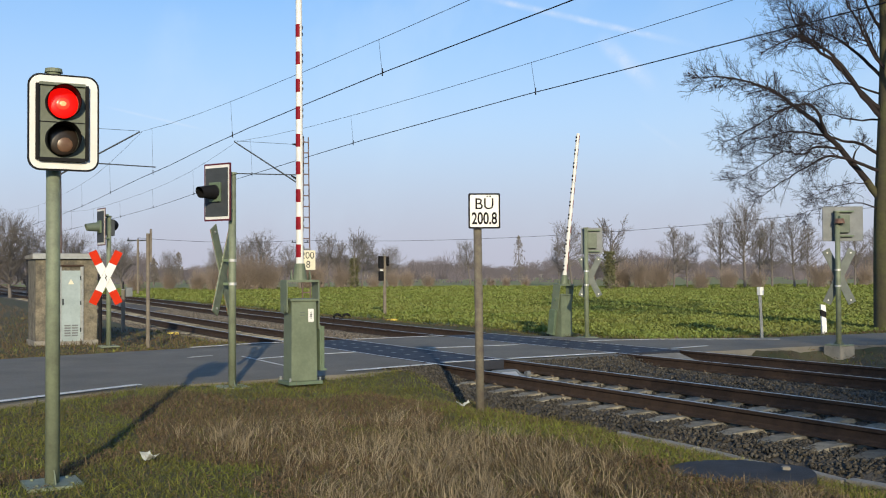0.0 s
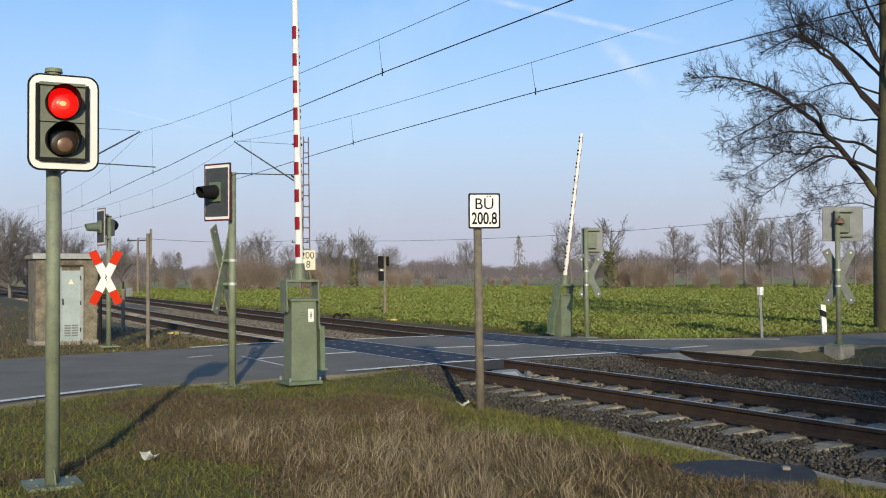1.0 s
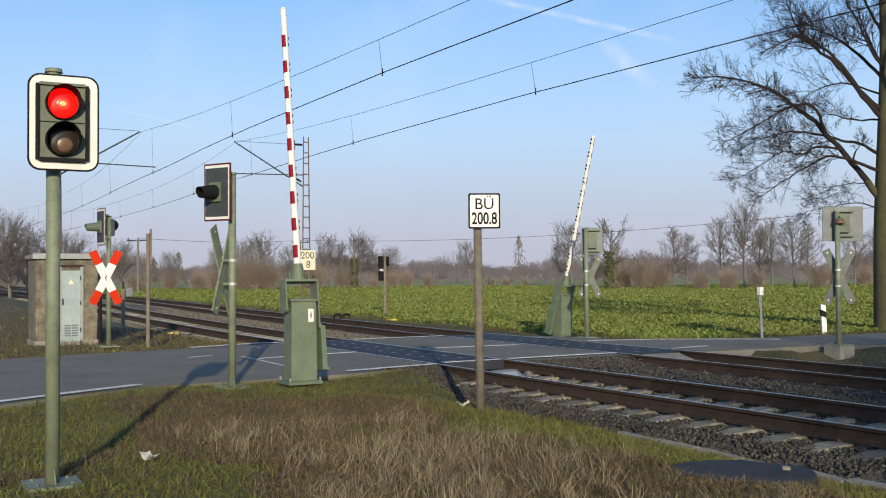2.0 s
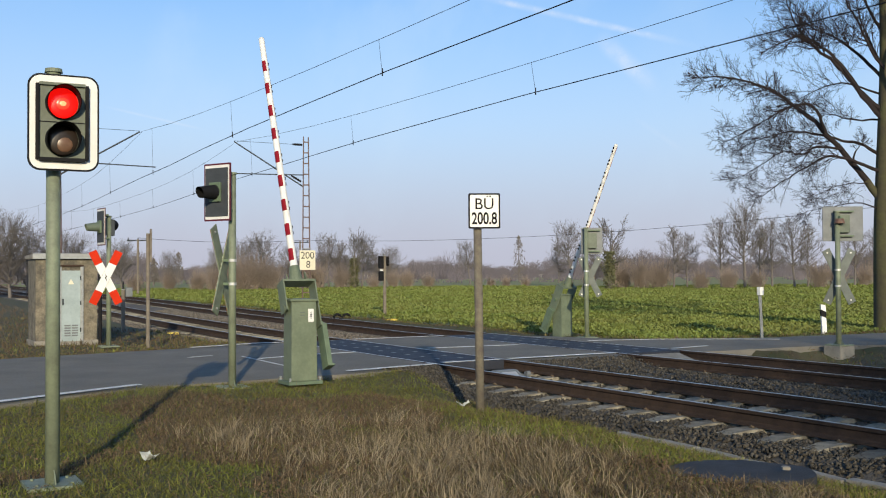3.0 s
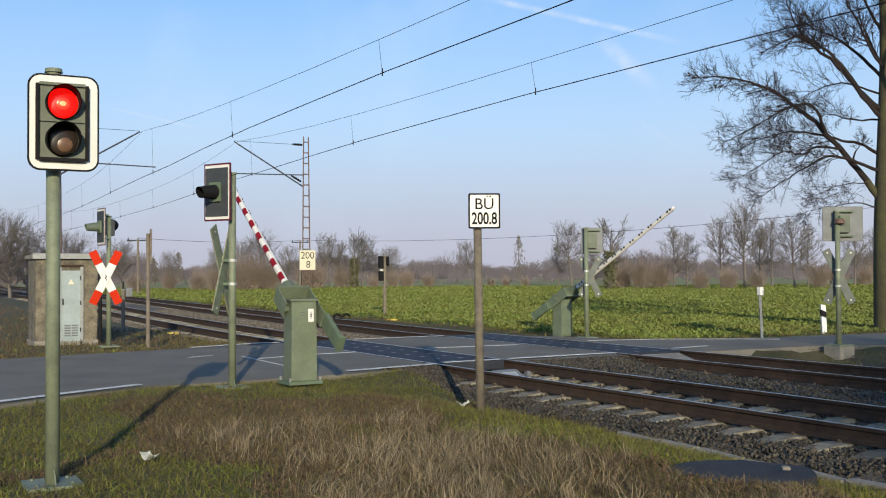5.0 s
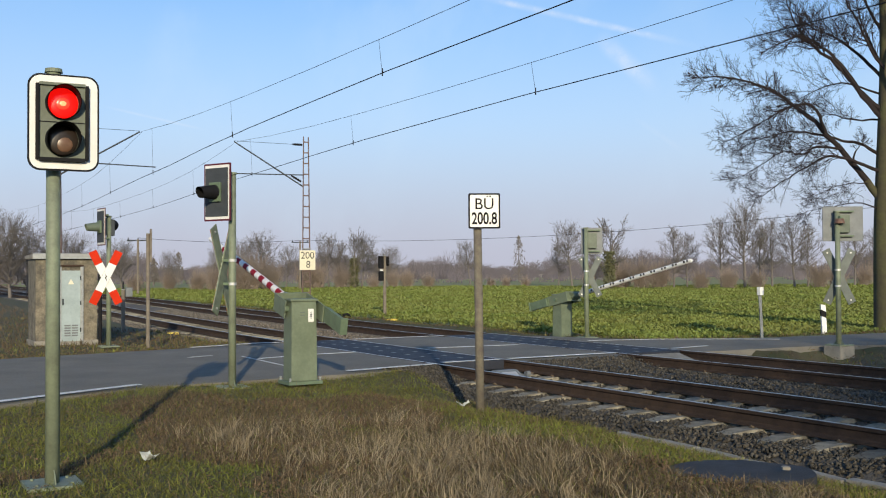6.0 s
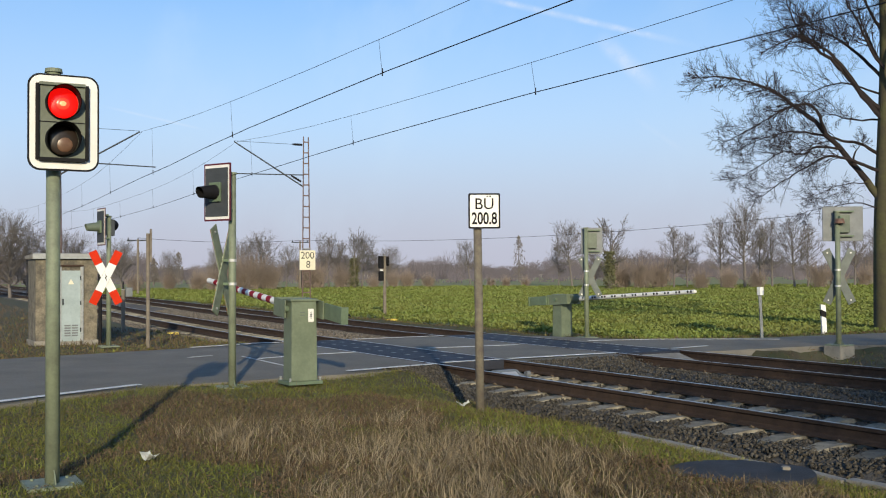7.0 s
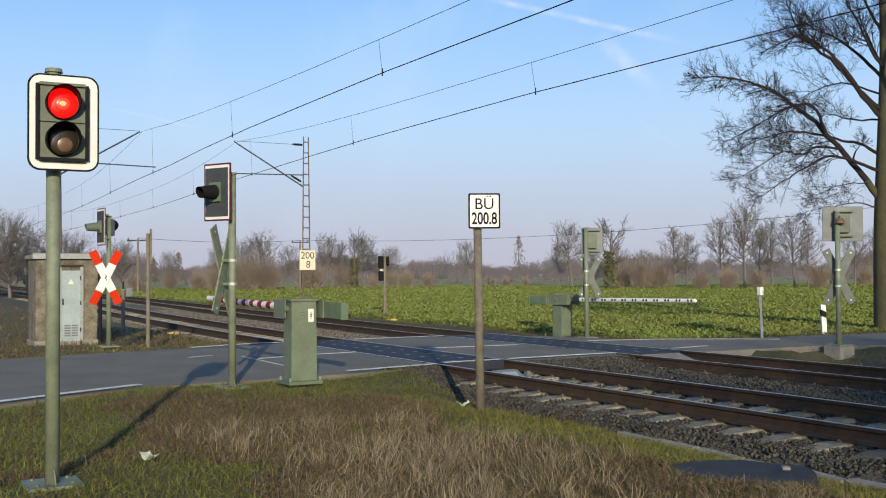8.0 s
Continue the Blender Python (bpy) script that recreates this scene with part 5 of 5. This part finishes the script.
def far_trees():
    kinds = [domed_tree_data(20, 9.0, 2.3, 0.34, 0.17), domed_tree_data(21, 9.0, 1.8, 0.3, 0.15), domed_tree_data(22, 9.0, 2.6, 0.4, 0.18), domed_tree_data(23, 9.0, 3.4, 0.22, 0.24)]
    made = {}
    # bearing, distance, scale, kind
    rows = [(1192, 112, 0.80, 1), (1216, 116, 0.74, 1), (1276, 111, 0.92, 1), (1318, 110, 1.0, 2), (1346, 117, 0.8, 0), (1366, 113, 0.92, 1), (1406, 112, 0.88, 0), (1430, 116, 0.86, 1), (1512, 120, 0.85, 0), (1548, 124, 0.82, 1)]
    rows += [(582, 132, 0.76, 2), (602, 135, 0.7, 0), (640, 133, 0.74, 2), (668, 140, 0.5, 3), (832, 190, 0.85, 2), (1012, 150, 1.0, 2), (988, 155, 0.72, 1), (690, 200, 0.72, 3), (1052, 160, 0.6, 3), (1090, 150, 0.7, 0),
             (430, 120, 0.6, 3), (462, 122, 0.68, 3), (505, 128, 0.6, 2), (18, 78, 0.66, 3), (48, 84, 0.6, 3), (-24, 78, 0.72, 3), (100, 88, 0.6, 3), (132, 92, 0.55, 3), (74, 96, 0.52, 2), (215, 150, 0.7, 3), (300, 180, 0.6, 3), (385, 150, 0.6, 3)]
    for px, dist, s, k in rows:
        at = spot(side(px), dist)
        m = Matrix.Translation((at.x, at.y, -0.35)) @ Matrix.Rotation(px * 0.7, 4, "Z")
        if k not in made:
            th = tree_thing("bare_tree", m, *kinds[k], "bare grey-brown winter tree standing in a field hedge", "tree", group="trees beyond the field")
            made[k] = th
        else:
            th = copy_thing(made[k], m)
        th.scale = (s, s, s)
    # ivy-clad trees and conifers stand apart
    rng = random.Random(5)
    for px, dist, h in ((626, 128, 3.9), (1078, 108, 4.1)):
        at = spot(side(px), dist)
        trunk, segs = bare_tree_data(60 + px, h * 1.75, 0.3, 6, 3, 0.6, 0.4, 0.014, 0.05, 0.4)
        th = tree_thing("ivy_tree", Matrix.Translation((at.x, at.y, -0.35)), trunk, segs, "bare tree with an ivy-clad trunk", "tree", group="trees beyond the field")
        v, f = leaf_cloud(rng, 1500, lambda: (rng.gauss(0, 0.28 + 0.1 * rng.random()), rng.gauss(0, 0.28), h * rng.random() ** 0.9), 0.14)
        raw("ivy", v, f, "ivy", th)
    for px, dist, h, w in ((316, 210, 6.4, 2.4), (918, 230, 10.0, 3.0), (272, 190, 4.8, 2.2)):
        at = spot(side(px), dist)
        th = thing("conifer", Matrix.Translation((at.x, at.y, -0.4)), "thin uneven conifer far beyond the field", "tree", "conifers beyond the field")
        part("trunk", T((0, 0, 0), (0, 0, h), 0.16, 0.03, 6), "hazy_bark", th)
        def pick():
            t = rng.random()
            rr = w * (1 - t) ** 0.6 * (0.35 + 0.65 * abs(noise.noise((t * 7, px, 0)))) * 1.3 * rng.random() ** 0.5
            a = rng.uniform(0, 6.283)
            return rr * math.cos(a), rr * math.sin(a), 0.8 + t * (h - 0.6)
        v, f = leaf_cloud(rng, 420, pick, 0.24)
        raw("crown", v, f, "hazy_bark", th)


def leaf_cloud(rng, n, pick, size):
    verts, faces = [], []
    for k in range(n):
        c = Vector(pick())
        u = Vector((rng.gauss(0, 1), rng.gauss(0, 1), rng.gauss(0, 1))).normalized()
        w = u.orthogonal().normalized()
        s = size * rng.uniform(0.5, 1.2)
        i = len(verts)
        verts += [(c - u * s)[:], (c + w * s * 0.5)[:], (c + u * s)[:], (c - w * s * 0.5)[:]]
        faces.append((i, i + 1, i + 2, i + 3))
    return verts, faces


far_trees()


def coppices():
    rng = random.Random(9)
    kinds = []
    for k in range(3):
        segs = []
        for i in range(260):
            a = rng.uniform(0, 6.283)
            lean = rng.random() ** 0.8 * 0.75
            d = Vector((math.cos(a) * lean, math.sin(a) * lean, 1)).normalized()
            h = rng.uniform(1.3, 3.9) * (1 - 0.3 * lean)
            p = Vector((rng.gauss(0, 0.4), rng.gauss(0, 0.4), rng.uniform(0.0, 0.6)))
            q = p + d * h * 0.6 + Vector((0, 0, 0.1))
            e = q + (d + Vector((rng.gauss(0, 0.15), rng.gauss(0, 0.15), 0.2))).normalized() * h * 0.4
            segs += [(p[:], q[:], 0.014, 0.010), (q[:], e[:], 0.010, 0.005)]
            for _ in range(4):
                b = p.lerp(q, rng.uniform(0.4, 1))
                segs.append((b[:], (b + (d + Vector((rng.gauss(0, 0.35), rng.gauss(0, 0.35), 0.1))).normalized() * rng.uniform(0.5, 1.1))[:], 0.008, 0.004))
        kinds.append(segs)
    made = {}
    rows = [(1100, 113, 1.0), (1133, 111, 1.05), (1168, 112, 0.98), (1240, 107, 0.7), (1290, 107, 0.75), (1338, 106, 0.7), (1450, 107, 0.9), (1480, 120, 0.85), (758, 130, 0.62), (868, 136, 0.45), (895, 137, 0.5), (930, 136, 0.45),
            (415, 116, 1.25), (445, 116, 1.25), (475, 118, 1.15), (540, 124, 1.05), (560, 125, 1.0), (605, 128, 0.95), (660, 128, 0.6), (695, 132, 0.75), (720, 136, 0.8), (350, 118, 0.8), (300, 122, 0.75), (380, 116, 0.9), (1530, 122, 0.85), (1040, 128, 0.6), (240, 110, 0.7)]
    for n, (px, dist, s) in enumerate(rows):
        at = spot(side(px), dist)
        m = Matrix.Translation((at.x, at.y, -0.35)) @ Matrix.Rotation(px * 0.9, 4, "Z")
        k = n % 3
        if k not in made:
            th = thing("coppice_bush", m, "reddish-brown leafless coppice with many upright stems", "bush", "bushes beyond the field")
            part("stool", T((0, 0, -0.2), (0, 0, 0.7), 0.32, 0.26, 9), "hazy_bark", th)
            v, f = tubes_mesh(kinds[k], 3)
            raw("crown", v, f, "hazy_red", th)
            made[k] = th
        else:
            th = copy_thing(made[k], m)
        th.scale = (s, s, s)


coppices()


def far_woods():
    """Leafless trees past counting: a stem and a cloud of fine twigs each."""
    rng = np.random.default_rng(8)
    out = []
    up = np.array([0, 0, 1.0])
    rt = np.array(RIGHT)
    for row, (d0, d1, n, h0, h1) in enumerate(((220, 330, 420, 1.6, 3.8), (380, 560, 800, 5.0, 9.0), (600, 850, 1100, 10.0, 14.0))):
        for k in range(n):
            px = rng.uniform(-0.55, 0.55)
            d = rng.uniform(d0, d1)
            c = np.array(spot(px, d)) + (0, 0, -0.5)
            wave = 0.8 + 0.25 * math.sin(px * 23 + row * 2) + 0.2 * math.sin(px * 61 + row) + (0.35 if px < -0.28 else 0)
            h = rng.uniform(h0, h1) * max(0.5, wave)
            w = h * rng.uniform(0.28, 0.45)
            q = 140 if row else 70
            a = rng.uniform(0, 6.283, q)
            t = rng.random(q) ** 0.6
            zz = rng.beta(2.0, 1.7, q)
            rad = w * np.sqrt(np.clip(1 - (2 * zz - 1) ** 2, 0.05, 1)) * t
            p = c + np.stack([np.cos(a) * rad, np.sin(a) * rad, h * (0.12 + 0.82 * zz)], 1)
            tip = p + np.stack([np.cos(a), np.sin(a), 0.6 + 1.2 * rng.random(q)], 1) * (h * 0.09 * (0.5 + rng.random(q)))[:, None]
            s = (0.06 + 0.08 * rng.random(q)) * (1.5 - zz) * d / 500
            out.append(np.stack([p - rt * s[:, None], p + rt * s[:, None], tip], 1).reshape(-1, 3))
            # undergrowth round the stem
            for _ in range(9):
                o = c + rt * rng.normal(0, w * 0.7)
                out.append(np.stack([o - rt * 0.06 * h, o + rt * 0.06 * h, o + rt * rng.normal(0, 0.05 * h) + up * h * rng.uniform(0.2, 0.5)]))
            out.append(np.stack([c - rt * 0.12, c + rt * 0.12, c + up * h * 0.8]))
    v = np.concatenate(out)
    tagged(raw("distant_woods", v, np.arange(len(v)).reshape(-1, 3), "hazy_wood"), "leafless woods along the horizon, haze mixed into their grey-brown", "woods", kind="stuff")


far_woods()


def far_houses():
    for px, d, s in ((648, 420, 0.55), (662, 430, 0.45), (962, 480, 0.5), (1230, 470, 0.45)):
        c = spot(side(px), d)
        th = thing("farmhouse", Matrix.Translation((c.x, c.y, -0.4)) @ Matrix.Rotation(px, 4, "Z") @ Matrix.Diagonal((s, s, s, 1)), "white farmhouse with a tiled roof far off among trees", "house", "houses at the edge of the woods")
        part("wall", B((-4, -3, 0), (4, 3, 3.2)), "house_wall", th)
        part("roof", prism([(-4.4, 3.1), (4.4, 3.1), (0, 6.4)], 6.8, Matrix.Translation((0, -3.4, 0))), "hazy_bark", th)
        for x in (-2.4, 0.2, 2.4):
            for y in (-3.03, 2.98):
                part("window", B((x - 0.5, y, 1.2), (x + 0.5, y + 0.05, 2.3)), "pane", th)


far_houses()


def power_line():
    spots = [(side(244), 92.0, 4.75), (side(531), 118.0, 5.3), (side(1700), 78.0, 6.9)]
    tops = []
    for px, d, h in spots:
        c = spot(px, d)
        th = thing("utility_pole", Matrix.Translation((c.x, c.y, -0.4)), "thin wooden utility pole with a short crossbar", "utility pole", "poles of the power line")
        part("pole", T((0, 0, 0), (0, 0, h + 0.4), 0.12, 0.09, 8), "wood_post", th)
        a = RIGHT * 0.95
        part("crossbar", T((-a.x, -a.y, h + 0.3), (a.x, a.y, h + 0.3), 0.06, 0.06, 6), "grey_dark", th)
        for s in (-1, 0, 1):
            part("insulator", T((a.x * s * 0.9, a.y * s * 0.9, h + 0.35), (a.x * s * 0.9, a.y * s * 0.9, h + 0.55), 0.05, 0.03, 6), "black", th)
        tops.append(Vector((c.x, c.y, h + 0.12)))
    for a, b, sag in ((tops[0], tops[1], 0.3), (tops[1], tops[2], 1.1)):
        pts = [a.lerp(b, k / 20) - Vector((0, 0, sag * 4 * (k / 20) * (1 - k / 20))) for k in range(21)]
        bm = bmesh.new()
        for p, q in zip(pts, pts[1:]):
            tube(bm, p, q, 0.016, 0.016, 4, False)
        tagged(link("power_cable", bm, "wire"), "thin slack power cable across the fields", "cable", "cables of the power line")


power_line()


def crops():
    """Leafy winter crop: short stems with broad leaves, thinner with distance."""
    rng = np.random.default_rng(21)
    n = 175000
    r = 24 * (140 / 24) ** rng.random(n)
    ang = np.arctan(rng.uniform(-0.47, 0.47, n))
    fw = np.array([AIM.x, AIM.y]) / math.hypot(AIM.x, AIM.y)
    rt = np.array([RIGHT.x, RIGHT.y])
    p = r[:, None] * fw + (r * np.tan(ang))[:, None] * rt
    bends = np.array([bend(x) for x in p[:, 0]])
    roadx = np.array([edge_x(ROAD_FAR, y) for y in p[:, 1]])
    ok = (p[:, 1] > 17.6 + bends) & (p[:, 0] < roadx - 0.9) & (r < 133 + 4 * np.sin(p[:, 0] * 0.2))
    p, r = p[ok], r[ok]
    verts, faces = [], []
    leaves = 3
    N = len(p)
    for k in range(leaves):
        a = rng.uniform(0, 6.283, N)
        s = (0.022 + 0.03 * rng.random(N)) * (1 + r / 45)
        hgt = (0.10 + 0.22 * rng.random(N)) * (1 + 0.25 * np.sin(p[:, 0] * 0.9 + p[:, 1] * 1.3)) + 0.10
        dirn = np.stack([np.cos(a), np.sin(a), rng.uniform(0.1, 1.6, N)], 1)
        dirn /= np.linalg.norm(dirn, axis=1, keepdims=True)
        sidev = np.stack([-np.sin(a), np.cos(a), np.zeros(N)], 1)
        c = np.stack([p[:, 0], p[:, 1], -0.3 + hgt * 0.55], 1)
        tip = c + dirn * s[:, None] * 1.5
        mid = c + dirn * s[:, None] * 0.8
        verts.append(np.stack([c, mid + sidev * s[:, None] * 0.5, tip, mid - sidev * s[:, None] * 0.5], 1).reshape(-1, 3))
    v = np.concatenate(verts)
    f = np.arange(len(v)).reshape(-1, 4)
    tagged(raw("field_crop", v, f, "crop"), "low leafy green winter crop covering the field", "crop", kind="stuff")


crops()


def blades(name, count, region, material, label, h0, h1, width, seed, lean):
    """Grass as bent blades; region gives a density between 0 and 1."""
    rng = np.random.default_rng(seed)
    pts = region(rng, count)
    N = len(pts)
    z = np.array([ground_z(x, y) for x, y in pts]) - 0.01
    h = h0 + (h1 - h0) * rng.random(N) ** 1.8
    a = rng.uniform(0, 6.283, N)
    tilt = lean * rng.random(N)
    d = np.stack([np.cos(a) * tilt, np.sin(a) * tilt, np.ones(N)], 1)
    b2 = rng.uniform(0, 6.283, N)
    s = np.stack([np.cos(b2), np.sin(b2), np.zeros(N)], 1) * (width * (0.6 + 0.8 * rng.random(N)))[:, None]
    c = np.concatenate([pts, z[:, None]], 1)
    m = c + d * (h * 0.55)[:, None]
    d2 = d + np.stack([np.cos(a), np.sin(a), np.zeros(N)], 1) * (tilt * 0.9)[:, None]
    t = m + d2 / np.linalg.norm(d2, axis=1, keepdims=True) * (h * 0.5)[:, None]
    v = np.stack([c - s, c + s, m + s * 0.8, m - s * 0.8, t], 1).reshape(-1, 3)
    i = np.arange(N)[:, None] * 5
    f = np.concatenate([np.concatenate([i, i + 1, i + 2], 1), np.concatenate([i, i + 2, i + 3], 1), np.concatenate([i + 3, i + 2, i + 4], 1)])
    return tagged(raw(name, v, f, material), label, "grass", kind="stuff")


def patchy(x, y):
    return noise.noise((x * 0.45, y * 0.45, 7.0)) + 0.5 * noise.noise((x * 1.4, y * 1.4, 3.0))


def dryness(x, y):
    """How withered the near verge is: dry on its crown, green towards road and ditch."""
    road = edge_x(ROAD_NEAR, y)
    k = min((x - road - 1.2) / 2.0, (6.35 - y) / 1.1, (y - 1.95 - 0.1 * (-6 - x)) / 0.8)
    return max(0.0, min(1.0, k)) + 1.15 * patchy(x, y)


def near_verge(dry):
    def region(rng, n):
        out = []
        while len(out) < n:
            x, y = rng.uniform(-16.5, -4.2), rng.uniform(-1.5, 8.2)
            if x < edge_x(ROAD_NEAR, y) - 0.02 or rng.random() > min(1.0, 8.5 / max(4.0, -x + 2)):
                continue
            if (x + 6.45) ** 2 + (y - 6.45) ** 2 < 0.36 or (x + 8.57) ** 2 + (y - 1.35) ** 2 < 0.045:
                continue
            k = dryness(x, y)
            if (k > 0.5) == dry or rng.random() < (0.12 if dry else 0.34):
                if y > (7.75 if x > -10.5 else 8.2) and rng.random() < 0.88:
                    continue
                out.append((x, y))
        return np.array(out)
    return region


def far_verge(rng, n):
    out = []
    while len(out) < n:
        u = rng.random()
        if u < 0.5:
            y = rng.uniform(-2, 8.0)
            x = edge_x(ROAD_FAR, y) - 0.05 - (22 if y < 6.8 else 8) * rng.random() ** 2.2
        elif u < 0.85:
            y = rng.uniform(16.1, 18.2)
            x = rng.uniform(-60, -20)
            y += bend(x)
            if x > edge_x(ROAD_FAR, y) - 0.1:
                continue
        else:
            y = rng.uniform(16.3, 24)
            x = edge_x(ROAD_NEAR, y) + 0.05 + 3 * rng.random() if rng.random() < 0.6 else edge_x(ROAD_FAR, y) - 0.05 - rng.random()
        out.append((x, y))
    return np.array(out)


blades("grass", 90000, near_verge(False), "grass", "short green winter grass on the verge", 0.03, 0.11, 0.003, 1, 2.2)
blades("dry_grass", 60000, near_verge(True), "straw", "withered matted brown grass on the verge", 0.03, 0.13, 0.003, 2, 1.7)


def flakes(name, count, region, material, label, size, lift, seed):
    """Moss cushions, dead leaves and broken bits lying among the grass."""
    rng = np.random.default_rng(seed)
    pts = region(rng, count)
    N = len(pts)
    z = np.array([ground_z(x, y) for x, y in pts]) + lift * rng.random(N)
    u = rng.normal(0, 1, (N, 3)) * (1, 1, 0.55)
    u /= np.linalg.norm(u, axis=1, keepdims=True)
    w = np.cross(u, rng.normal(0, 1, (N, 3)))
    w /= np.linalg.norm(w, axis=1, keepdims=True)
    s = (size * (0.4 + rng.random(N)))[:, None]
    c = np.concatenate([pts, z[:, None]], 1)
    v = np.stack([c - u * s, c + w * s * 0.45, c + u * s, c - w * s * 0.45], 1).reshape(-1, 3)
    return tagged(raw(name, v, np.arange(len(v)).reshape(-1, 4), material), label, "grass", kind="stuff")


flakes("moss", 60000, near_verge(False), "moss", "low moss and clover between the grass", 0.012, 0.03, 6)
flakes("dead_leaves", 70000, near_verge(True), "litter", "dark dead leaves and stems in the withered grass", 0.012, 0.06, 7)


def tall_region(rng, n):
    out = []
    while len(out) < n:
        x, y = rng.uniform(-11.0, -5.0), rng.uniform(2.8, 6.0)
        if patchy(x * 1.7, y * 1.7) > -0.05 and dryness(x, y) > 0.6 and rng.random() < 0.75:
            out.append((x, y))
    return np.array(out)


def tufts(name, count, material, label, seed):
    """Bent bunches of bleached stalks, each with a lean of its own."""
    rng = np.random.default_rng(seed)
    verts, faces, made = [], [], 0
    while made < count:
        x, y = rng.uniform(-10.4, -4.6), rng.uniform(2.9, 6.2)
        if dryness(x, y) < 0.55 + 0.35 * rng.random() or (x + 6.1) ** 2 + (y - 6.1) ** 2 < 1.2:
            continue
        made += 1
        z = ground_z(x, y) - 0.01
        lean = rng.normal(0, 0.4, 2)
        for _ in range(rng.integers(10, 34)):
            h = rng.uniform(0.10, 0.30)
            o = rng.normal(0, 0.045, 2)
            d = np.array([*(lean + rng.normal(0, 0.35, 2)), 1.0])
            a = np.array([x + o[0], y + o[1], z])
            b = a + d * h * 0.6
            c = b + (d + (*(lean * 1.4 + rng.normal(0, 0.5, 2)), -0.35)) * h * 0.45
            w = rng.normal(0, 1, 3) * (1, 1, 0.1)
            w *= rng.uniform(0.0013, 0.0026) / np.linalg.norm(w)
            i = len(verts)
            verts += [a - w, a + w, b + w * 0.8, b - w * 0.8, c]
            faces += [(i, i + 1, i + 2), (i, i + 2, i + 3), (i + 3, i + 2, i + 4)]
    return tagged(raw(name, verts, faces, material), label, "grass", kind="stuff")


tufts("straw_tufts", 230, "stalk", "bent bunches of bleached straw on the verge", 31)
blades("dry_stalks", 3200, tall_region, "stalk", "tall bleached stalks in the withered grass", 0.08, 0.26, 0.0018, 3, 1.0)
def lawn(rng, n):
    """Thin grass round the camera's stand."""
    out = []
    while len(out) < n:
        x, y = rng.uniform(-13, 8), rng.uniform(-9, 7.6)
        if x > -4.4 or y < -1.3:
            out.append((x, y))
    return np.array(out)


blades("lawn_grass", 26000, lawn, "grass", "thin grass where the verge goes on", 0.04, 0.14, 0.005, 14, 1.8)
blades("lawn_straw", 22000, lawn, "straw", "thin withered grass where the verge goes on", 0.04, 0.16, 0.005, 15, 2.2)
blades("verge_grass", 13000, far_verge, "grass", "green and brown grass along the road's far side", 0.04, 0.14, 0.006, 4, 1.6)
blades("verge_straw", 12000, far_verge, "straw", "withered grass along the road's far side", 0.05, 0.18, 0.006, 5, 2.0)
flakes("verge_litter", 14000, far_verge, "litter", "dead leaves and moss along the road's far side", 0.03, 0.05, 8)


def bank(rng, n):
    x = -26 - 60 * rng.random(n) ** 1.3
    y = -7 + 14.4 * rng.random(n)
    return np.stack([x, y], 1)


blades("bank_grass", 16000, bank, "litter", "rough dark brown grass on the bank behind the hut", 0.05, 0.2, 0.01, 12, 1.2)


def shade_trees():
    """Unseen bare trees, added behind the camera to cast thin shade over the rails."""
    made = None
    for x, y, scale, turn in ((15.6, 0.9, 0.92, 0.4), (15.2, 4.0, 1.0, 2.0), (14.6, 7.6, 1.08, 4.1)):
        m = Matrix.Translation((x, y, -0.1)) @ Matrix.Rotation(turn, 4, "Z")
        if made is None:
            made = th = tree_thing("lane_tree", m, *domed_tree_data(90, 9.0, 3.2, 0.2, 0.24), "bare winter tree at the end of the lane", "tree", "bark", "twig", 3, "trees of the lane")
        else:
            th = copy_thing(made, m)
        th.scale = (scale, scale, scale)


shade_trees()


# ---- what moves: the two booms come down ----
def motions():
    a = [(0.0, 89.8), (0.55, 89.8), (1.0, 87.8), (1.5, 85.5), (2.8, 71.7), (3.0, 68.8), (3.5, 61.8), (4.0, 52.3), (4.5, 42.5), (4.7, 38.4), (5.8, 17.4), (6.0, 14.6), (6.5, 9.0), (7.0, 5.0), (7.5, 2.6), (8.0, 0.9)]
    b = [(0.0, 81.6), (0.55, 81.6), (1.0, 80.0), (1.5, 77.8), (3.0, 63.4), (3.5, 56.6), (4.0, 48.5), (4.5, 40.0), (4.7, 36.5), (5.8, 15.6), (6.0, 12.9), (6.5, 7.6), (7.0, 3.3), (7.5, 1.0), (8.0, 0.5)]
    walk(boom_a, [(t, pose(0, 0, 1.09, 0, k, 0)) for t, k in a])
    walk(boom_b, [(t, pose(0, 0, 1.09, 0, k, 0)) for t, k in b])


motions()
